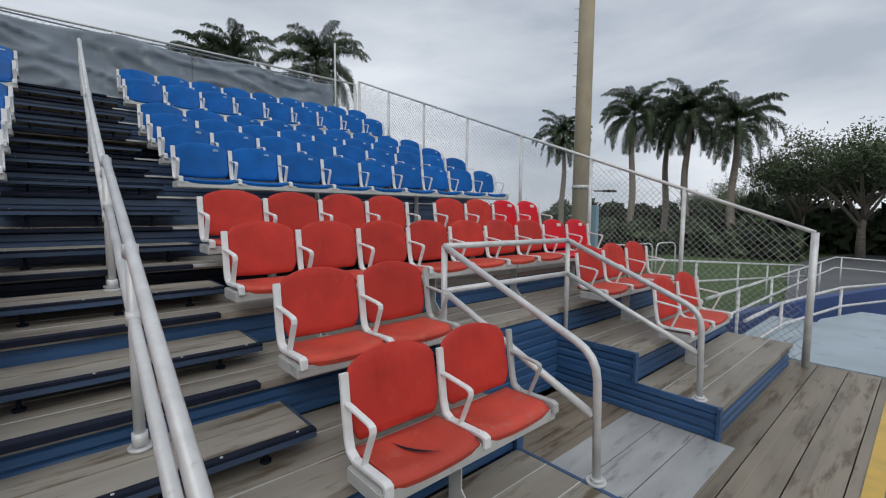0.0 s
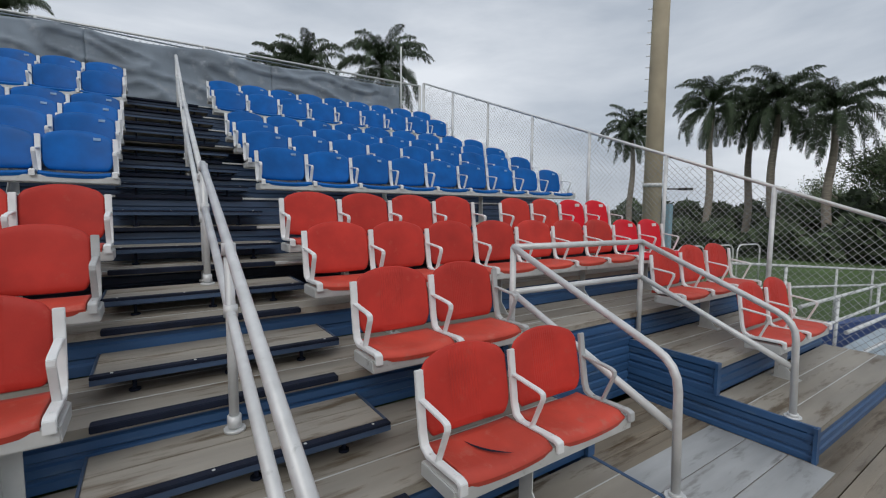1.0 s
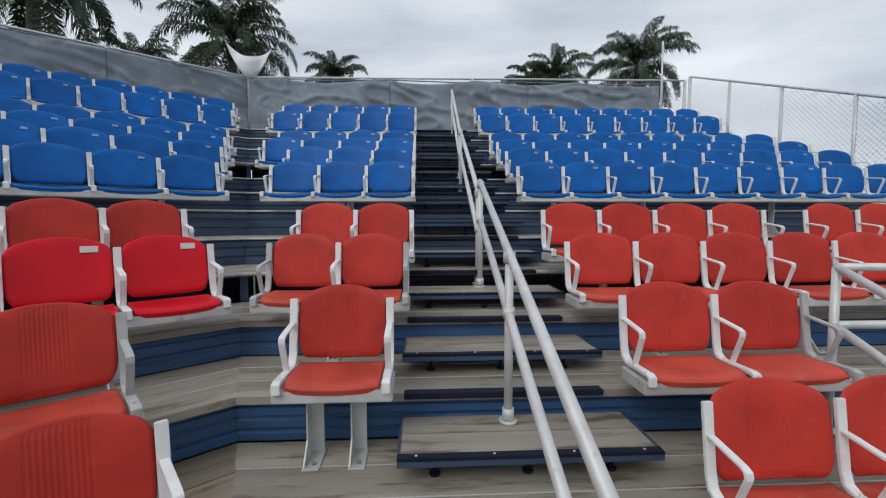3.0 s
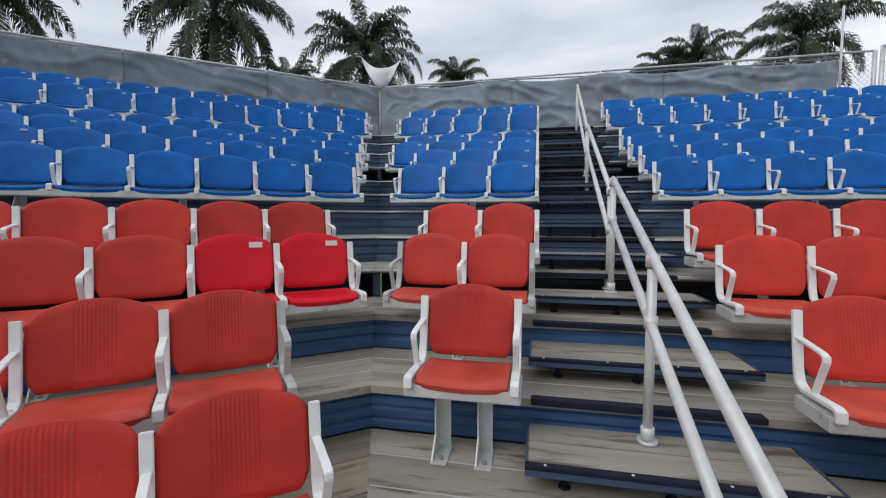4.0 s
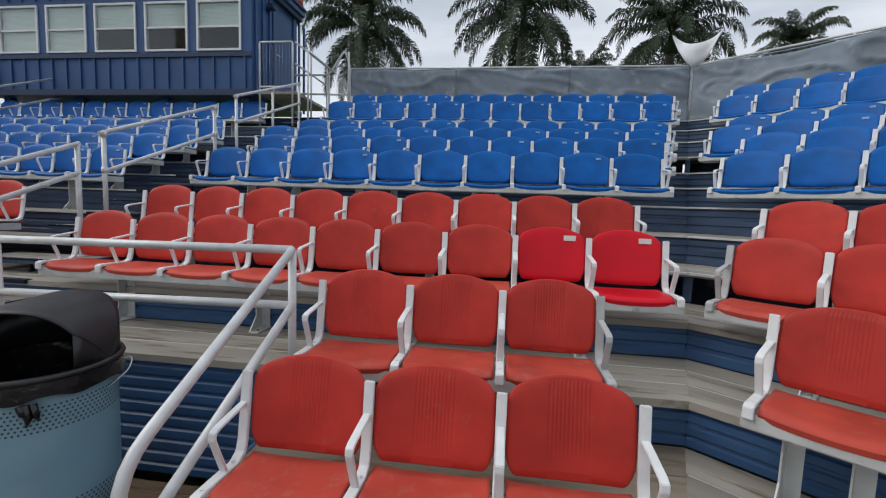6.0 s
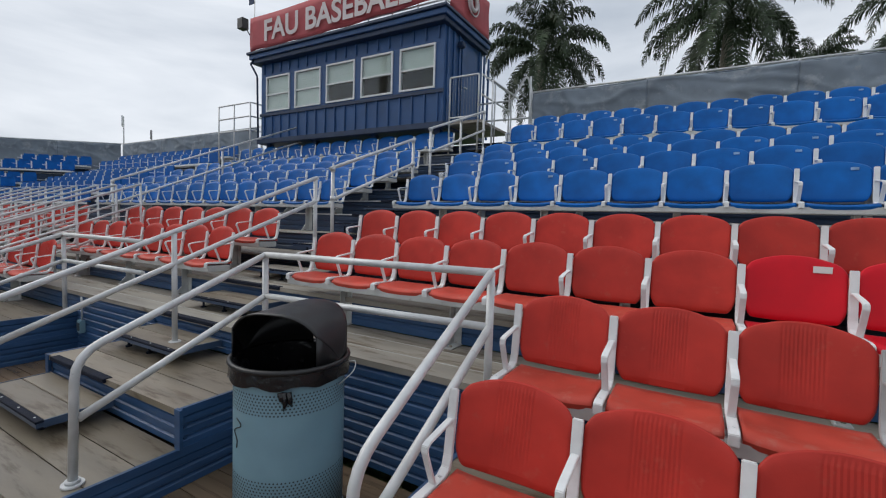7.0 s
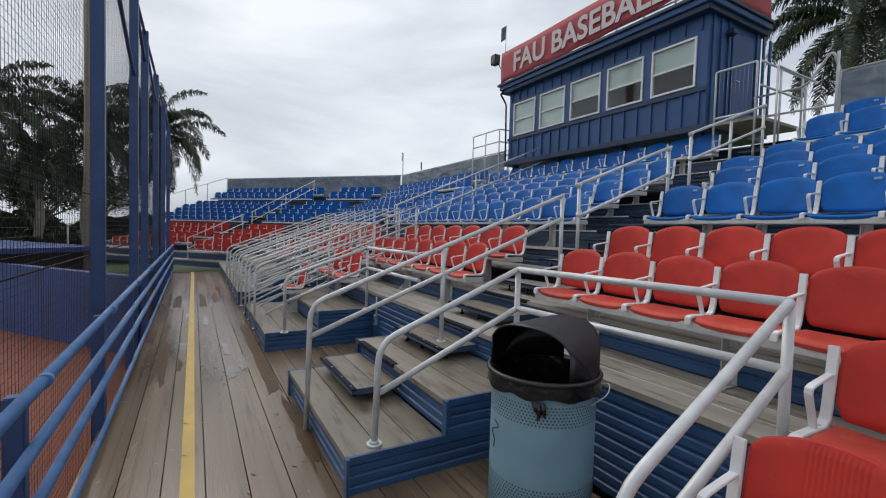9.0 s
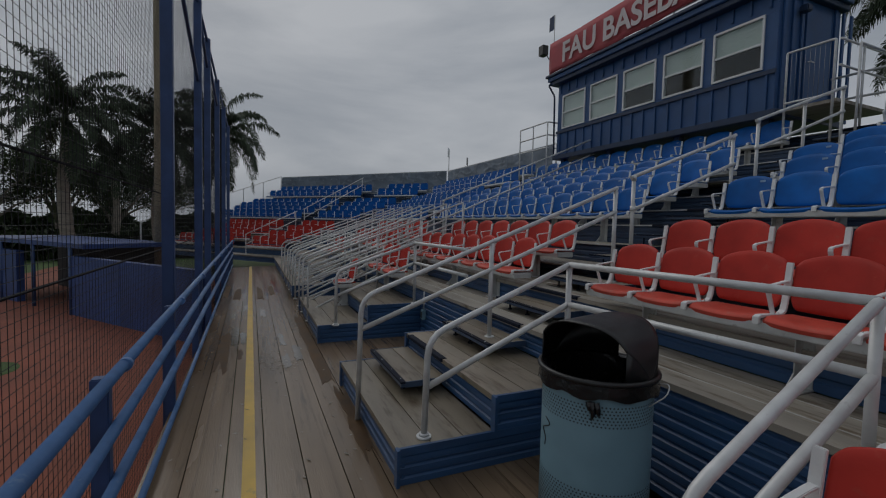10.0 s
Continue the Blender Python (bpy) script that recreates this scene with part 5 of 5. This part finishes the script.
rail_set("ramp_rail", MA, [[(7.8, 4.0, ramp_z(7.8)), (23.0, 4.0, ramp_z(23.0)), (23.3, 4.0, ramp_z(23.0) - 0.5)], [(7.8, 4.0, ramp_z(7.8) - 0.42), (23.2, 4.0, ramp_z(23.0) - 0.42)]],
         [(x, 4.0, GZ, ramp_z(x)) for x in (8.2, 11.2, 14.2, 17.2, 20.2)], flange=False)
rail_set("ramp_rail", MA, [[(7.8, 2.75, 0.62), (14.0, 3.0, 0.39), (22.0, 3.0, 0.28), (22.5, -1.5, 0.10), (22.5, -12, 0.1)], [(7.8, 2.75, 0.25), (14.0, 3.0, 0.02), (22.0, 3.0, -0.09), (22.5, -1.5, -0.27), (22.5, -12, -0.27)]],
         [(9.6, 2.83, GZ, 0.55), (12.4, 2.94, GZ, 0.45), (15.5, 3.0, GZ, 0.37), (18.8, 3.0, GZ, 0.32), (22.0, 2.85, GZ, 0.28), (22.5, -1.5, GZ, 0.10), (22.5, -5, GZ, 0.10)], flange=False)
rail_set("landing_rail", MA, [[(8.0, 2.35, 0.36), (9.9, 2.3, 0.36), (12.3, 1.85, 0.40), (19.0, 0.0, 0.2)], [(8.0, 2.35, 0.0), (9.9, 2.3, 0.0), (12.3, 1.85, 0.04), (19.0, 0.0, -0.16)]],
         [(9.85, 2.3, GZ, 0.36), (12.3, 1.85, GZ, 0.40), (15.6, 0.95, GZ, 0.29)], flange=False)
bm = bmesh.new()
prism(bm, [(8.2, 3.55), (12.5, 2.70), (26, -1.0), (26, -0.8), (12.5, 2.90), (8.2, 3.75)], GZ, -0.08)
tagged(part("low_wall", bm, WALLBLUE, None, m=MA), "low dark blue wall beside the ramp", "wall", kind="structure")
bm = bmesh.new()
prism(bm, [(12.0, -14), (70, -40), (75, -4), (49, 3.1), (38, 5.2), (30, 5.6), (18, 3.7), (12.0, 3.3)], GZ, GZ + 0.05)
tagged(part("road", bm, ASPHALT, None, m=MA), "grey asphalt path beyond the landing", "road", kind="structure")
# bent-pipe rack on the lawn behind the side fence
rack = empty("pipe_rack", MA, label="low rack of bent grey pipes standing on the lawn", category="rack")
for x, y in ((15.2, 9.3), (16.8, 9.0), (18.4, 8.7), (20.0, 8.4)):
    bm = bmesh.new()
    tube(bm, rounded([(x, y, GZ), (x, y, 0.55), (x + 1.35, y - 0.25, 0.55), (x + 1.35, y - 0.25, GZ)], 0.3), 0.03, 8)
    part("pipe", bm, GALV, rack)

# ---- trees, pole, distance ----
def palm(x, y, h, r, seed, fronds=40, lean=0.0):
    rnd = random.Random(seed)
    root = empty("palm_tree", Matrix.Translation((x, y, GZ)), label="tall palm with a smooth grey trunk and drooping fronds", category="palm tree", group="palm trees")
    bm = bmesh.new()
    k = 12
    pts = [(lean * (i / k) ** 2, 0.1 * math.sin(i * 0.7 + seed), h * i / k) for i in range(k + 1)]
    rad = [0.26 - 0.10 * i / k + 0.03 * math.sin(math.pi * i / k) for i in range(k + 1)]
    tube(bm, pts, rad, 12)
    part("trunk", bm, BARK, root)
    bm = bmesh.new()
    top = Vector(pts[-1])
    tube(bm, [top + Vector((0, 0, -0.1)), top + Vector((0, 0, 0.5)), top + Vector((0, 0, 1.0))], [0.16, 0.15, 0.06], 10)
    part("crownshaft", bm, LEAF, root, "green crownshaft under the fronds")
    base = top + Vector((0, 0, 0.75))
    vs, fs = [], []
    for i in range(fronds):
        az = 2.4 * i + rnd.uniform(-0.3, 0.3)
        el = radians(85 - 122 * (i / (fronds - 1)) ** 1.05 + rnd.uniform(-9, 9))
        L = r * rnd.uniform(1.0, 1.25)
        hor = Vector((math.cos(az), math.sin(az), 0))
        side = Vector((-math.sin(az), math.cos(az), 0))
        p = base.copy()
        n = 20
        ang = el
        bend = rnd.uniform(0.8, 1.25)
        for j in range(n + 1):
            t = j / n
            d = hor * math.cos(ang) + Vector((0, 0, math.sin(ang)))
            up = side.cross(d)
            w = 0.032 * (1 - t) + 0.005
            vs += [p + side * w, p - side * w]
            if j:
                m_ = len(vs)
                prior = spine
                fs.append((prior, m_ - 2, m_ - 1, prior + 1))
            spine = len(vs) - 2
            if t > 0.10:
                ll = 0.60 * r / 3 * (math.sin(math.pi * min(1, (t - 0.04) / 0.98)) ** 0.55) + 0.08
                for sgn in (1, -1):
                    for k_ in range(5):
                        q0 = p + d * (L / n) * (0.2 * k_ + rnd.uniform(-0.08, 0.08))
                        lean_ = (side * sgn * rnd.uniform(0.5, 1.0) + d * rnd.uniform(0.45, 0.8) + up * rnd.uniform(-0.5, 0.25)).normalized()
                        le = ll * rnd.uniform(0.75, 1.15)
                        mid = q0 + lean_ * le * 0.5
                        tip = mid + (lean_ + Vector((0, 0, -rnd.uniform(1.1, 2.6)))).normalized() * le * 0.55
                        ww = d * 0.026
                        m_ = len(vs)
                        vs += [q0 - ww * 0.5, q0 + ww * 0.5, mid + ww, mid - ww, tip]
                        fs += [(m_, m_ + 1, m_ + 2, m_ + 3), (m_ + 3, m_ + 2, m_ + 4)]
            p = p + d * (L / n)
            if ang > -1.35:
                ang -= (0.044 + 0.090 * t) * bend
    me = bpy.data.meshes.new("crown")
    me.from_pydata(vs, [], fs)
    me.materials.append(FROND)
    part("crown", me, None, root, "drooping dark green fronds")
    return root


def polar(az, dist, eye=(0.8, 0.75)):
    return eye[0] + dist * math.cos(radians(az)), eye[1] + dist * math.sin(radians(az))


def palm_at(az, dist, el, r, seed, fronds=40):
    x, y = polar(az, dist)
    palm(x, y, 1.77 + dist * math.tan(radians(el)) - GZ - 0.75, r, seed, fronds)


for az, dist, el, r, seed in ((22.0, 38, 11.2, 2.8, 1), (18.4, 41, 10.2, 2.6, 2), (16.4, 38, 11.0, 2.9, 3), (11.9, 37, 9.6, 2.8, 4), (29.9, 42, 9.4, 2.6, 5),
                              (69.6, 34, 16.6, 2.9, 6), (60.4, 30, 17.2, 3.1, 7), (72.5, 36, 16.2, 2.4, 18), (97.2, 36, 16.8, 2.6, 8), (108.6, 21, 19.4, 2.7, 9), (125.5, 18, 22.4, 2.8, 10), (145.6, 20, 20.6, 2.8, 11),
                              (118.0, 34, 15.5, 2.6, 19),
                              (-126.6, 25, 9.6, 2.7, 12), (-134.2, 26, 8.8, 2.7, 13), (-140.2, 27, 9.6, 2.8, 14), (-119.0, 36, 7.0, 2.6, 15), (-130.5, 40, 5.5, 2.6, 16), (-150.5, 62, 2.0, 2.6, 17)):
    palm_at(az, dist, el, r, seed)


def leaf_tree(x, y, h, w, seed, n=11000, bare=0.0, size=0.105):
    rnd = random.Random(seed)
    root = empty("tree", Matrix.Translation((x, y, GZ)), label="broad dark green tree with open branches", category="tree", group="trees")
    bm = bmesh.new()
    tips = []
    tube(bm, [(0, 0, 0), (0.1, 0.05, h * 0.22), (0.05, -0.1, h * 0.42)], [0.28, 0.2, 0.14], 8)
    for i in range(11):
        a = 2.4 * i + rnd.uniform(-0.3, 0.3)
        z0 = h * rnd.uniform(0.22, 0.42)
        rr = w * rnd.uniform(0.45, 0.95)
        z1 = h * rnd.uniform(0.55, 0.95)
        m_ = Vector((math.cos(a) * rr * 0.45, math.sin(a) * rr * 0.45, (z0 + z1) / 2 + 0.3))
        e = Vector((math.cos(a) * rr, math.sin(a) * rr, z1))
        tube(bm, [(0.05, 0, z0), m_, e], [0.11, 0.07, 0.025], 6)
        tips += [e, m_.lerp(e, 0.6)]
        for j in range(3):
            t2 = m_.lerp(e, rnd.uniform(0.2, 0.9)) + Vector((rnd.uniform(-1, 1), rnd.uniform(-1, 1), rnd.uniform(-0.1, 0.7))) * w * 0.3
            tube(bm, [m_.lerp(e, 0.4), t2], [0.04, 0.012], 5)
            tips.append(t2)
    part("trunk", bm, BARK, root)
    vs, fs = [], []
    for i in range(n):
        c = rnd.choice(tips)
        if bare and rnd.random() < bare:
            continue
        p = c + Vector((rnd.gauss(0, 1), rnd.gauss(0, 1), rnd.gauss(0, 0.7))) * w * 0.125
        a = Vector((rnd.gauss(0, 1), rnd.gauss(0, 1), rnd.gauss(0, 1))).normalized()
        b = a.orthogonal().normalized()
        s = size * rnd.uniform(0.6, 1.3)
        fs.append(tuple(range(len(vs), len(vs) + 4)))
        vs += [p + a * s, p + b * s * 0.5, p - a * s, p - b * s * 0.5]
    me = bpy.data.meshes.new("crown")
    me.from_pydata(vs, [], fs)
    me.materials.append(LEAF)
    part("crown", me, None, root, "open crown of small dark leaves")


for az, dist, h, w, seed in ((6.0, 40, 6.9, 4.2, 30), (1.5, 38, 8.0, 4.5, 31), (-4.0, 36, 7.0, 4.6, 32), (9.5, 52, 6.2, 4.0, 33), (-10, 40, 8.0, 4.5, 34), (3.5, 55, 9.5, 4.8, 35), (13.5, 58, 5.6, 3.6, 36),
                             (-121, 44, 7.4, 4.6, 40), (-126, 48, 8.2, 4.8, 41), (-130.5, 45, 7.6, 4.8, 42), (-135, 50, 8.0, 4.8, 43), (-116, 50, 7.0, 4.6, 45)):
    x, y = polar(az, dist)
    leaf_tree(x, y, h, w, seed, bare=0.55 if seed == 33 else 0.0)

# far hedges and woods as loose leaf masses
rnd = random.Random(5)
bm = bmesh.new()
for az0, az1, dist, h in ((-9, 15, 44, 5.0), (-14, 12, 60, 4.2), (10, 48, 62, 4.8), (4, 31, 46, 5.0), (6, 26, 36, 2.7), (-145, -100, 62, 5.0), (-143, -112, 40, 2.6), (-156, -146, 90, 5.0), (26, 40, 40, 2.6)):
    n = int(abs(az1 - az0) * 190)
    for i in range(n):
        az = rnd.uniform(az0, az1)
        dd = dist + rnd.uniform(-4, 4)
        hh = h * (0.65 + 0.5 * noise.noise(Vector((az * 0.35, dist, 0))))
        x, y = polar(az, dd)
        p = Vector((x, y, GZ + hh * rnd.random() ** 0.7))
        a = Vector((rnd.gauss(0, 1), rnd.gauss(0, 1), rnd.gauss(0, 1))).normalized()
        b = a.orthogonal().normalized()
        s = rnd.uniform(0.25, 0.6)
        bm.faces.new([bm.verts.new(v) for v in (p + a * s, p + b * s * 0.6, p - a * s, p - b * s * 0.6)])
tagged(part("far_hedge", bm, HEDGE, None), "dark hedges and woods far behind the stand", "hedge", kind="stuff")
# wooden fence under the trees
wf = empty("wood_fence", label="brown wooden board fence under the far trees", category="fence")
for i in range(40):
    x, y = polar(-9 + i * 0.42, 45)
    bm = bmesh.new()
    box(bm, -0.16, 0.16, -0.012, 0.012, 0, 1.5 + 0.05 * rnd.random())
    part("board", bm, WOODFENCE, wf, m=Matrix.Translation((x, y, GZ)) @ Matrix.Rotation(radians(-9 + i * 0.42 + 90), 4, "Z"))

x, y = polar(27.9, 13.2, (1.17, 0.81))
lp = empty("light_pole", Matrix.Translation((x, y, GZ)), label="tall tan concrete light pole with climbing pegs and a switch box", category="light pole")
bm = bmesh.new()
tube(bm, [(0, 0, 0), (0.0, 0, 6), (0.05, 0, 14)], [0.25, 0.22, 0.19], 18)
part("shaft", bm, CONC, lp)
for i in range(34):
    bm = bmesh.new()
    tube(bm, [(-0.16, 0.14, 2.6 + i * 0.3), (-0.24, 0.22, 2.6 + i * 0.3)], 0.012, 5)
    part("peg", bm, GALV, lp)
bm = bmesh.new()
tube(bm, [(0, 0, 3.35), (0, 0, 3.45)], 0.26, 18)
part("band", bm, GALV, lp)
bm = bmesh.new()
box(bm, 0.26, 0.46, -0.36, -0.16, 0.0, 2.9)
part("switch_box", bm, CANBLUE, lp, bevel=0.01)
bm = bmesh.new()
tube(bm, [(0.2, -0.3, 3.3), (0.55, -0.55, 3.3)], 0.02, 6)
box(bm, 0.45, 0.8, -0.7, -0.45, 3.27, 3.33)
part("small_lamp", bm, BLACK, lp)
c = polar(-134.7, 17)
bm = bmesh.new()
tube(bm, [(*c, GZ), (*c, 16)], [0.26, 0.2], 14)
tagged(part("light_pole", bm, CONC, None), "tall tan concrete light pole behind the net", "light pole")

# thin whip pole where the back fence ends
bm = bmesh.new()
tube(bm, [(6.95, BACK - 0.08, LEVEL[11]), (6.95, BACK - 0.08, 6.1)], 0.022, 8)
tagged(part("whip_pole", bm, GALV, None, m=MA), "thin pale pole tied to the back fence", "pole")

# damp stains, standing water and leaf litter on the deck
def deck_patch(name, u0, u1, v0, v1, mat, label, seed, z=0.0045):
    """A patch that a plank's joints bound on its long sides; its ends are ragged."""
    bm = bmesh.new()

    def rag(u, v, k):
        return noise.noise(Vector((u * 6, v * 14, seed * 1.7))) * k + noise.noise(Vector((u * 17, v * 37, seed))) * k * 0.5
    n, span = 16, abs(u1 - u0)
    side = [(u0 + (u1 - u0) * i / n, v) for v, order in ((v0, range(n + 1)), (v1, range(n, -1, -1))) for i in order]
    pts = [(u, v + rag(u, v, 0.03)) for u, v in side[:n + 1]]
    pts += [(u1 + rag(u1, v0 + (v1 - v0) * q / 5, 0.35 * span), v0 + (v1 - v0) * q / 5) for q in range(1, 5)]
    pts += [(u, v + rag(u, v, 0.02)) for u, v in side[n + 1:]]
    pts += [(u0 + rag(u0, v1 - (v1 - v0) * q / 5, 0.35 * span), v1 - (v1 - v0) * q / 5) for q in range(1, 5)]
    prism(bm, pts, 0.0, z)
    tagged(part(name, bm, mat, None, m=MB), label, name.replace("_", " "), group=name + "s")


for i, (u0, u1, v0, v1) in enumerate(((-6.75, -5.15, 0.04, 0.13), (-6.8, -5.05, 0.255, 0.40), (-7.9, -7.3, 0.04, 0.15), (-5.9, -5.5, 0.52, 0.57), (-7.6, -4.2, 1.42, 1.56),
                                      (-3.9, -2.4, 1.50, 1.60), (-11.8, -10.2, 0.30, 0.45), (-12.5, -10.4, 0.06, 0.18), (-12.0, -10.0, 0.82, 0.95), (-12.2, -10.8, 1.10, 1.22))):
    deck_patch("damp_stain", u0, u1, v0, v1, STAIN, "dark brown damp stain soaked into the deck planks", i)
for i, (u0, u1, v0, v1) in enumerate(((-7.3, -5.9, 0.405, 0.50), (-6.9, -6.3, 0.53, 0.62), (-5.5, -5.0, 1.05, 1.15), (-5.9, -5.2, 1.22, 1.32), (-8.6, -8.1, 0.30, 0.42), (-8.9, -8.2, 0.84, 0.94), (-9.6, -8.8, 0.55, 0.63),
                                      (-12.6, -10.6, 0.20, 0.26), (-12.8, -10.2, 0.50, 0.58), (-12.4, -10.0, 1.0, 1.06), (-13.5, -11, 1.25, 1.33), (-6.6, -6.0, 1.07, 1.15))):
    deck_patch("puddle", u0, u1, v0, v1, WET, "thin sheet of rain water lying on the deck planks", i + 40, 0.0055)
bm = bmesh.new()
rnd = random.Random(9)
for i in range(170):
    u, v = rnd.uniform(-9, -2.2), rnd.uniform(0.1, 1.55)
    if rnd.random() < 0.5:
        u, v = rnd.gauss(-5.1, 0.25), rnd.gauss(1.05, 0.12)
    a = rnd.uniform(0, 6.28)
    s = rnd.uniform(0.008, 0.03)
    d1, d2 = Vector((math.cos(a), math.sin(a), 0)), Vector((-math.sin(a), math.cos(a), 0))
    p = Vector((u, v, 0.006))
    bm.faces.new([bm.verts.new(q) for q in (p + d1 * s, p + d2 * s * 0.4, p - d1 * s, p - d2 * s * 0.4)])
tagged(part("leaf_litter", bm, BARK, None, m=MB), "small dry leaves scattered over the deck", "leaves", kind="stuff")

# braced end post of the back fence beside the press box, with a gap rail
rail_set("end_brace", MB, [[(-2.95, BACK, 5.12), (-3.05, BACK - 0.1, 5.55), (-3.45, BACK - 0.1, 4.95), (-4.4, BACK - 0.1, 4.95)], [(-2.95, BACK, 4.5), (-4.4, BACK - 0.1, 4.5)]],
         [(-2.97, BACK - 0.06, LEVEL[11], 5.5), (-3.45, BACK - 0.1, LEVEL[11], 4.95)], flange=False)
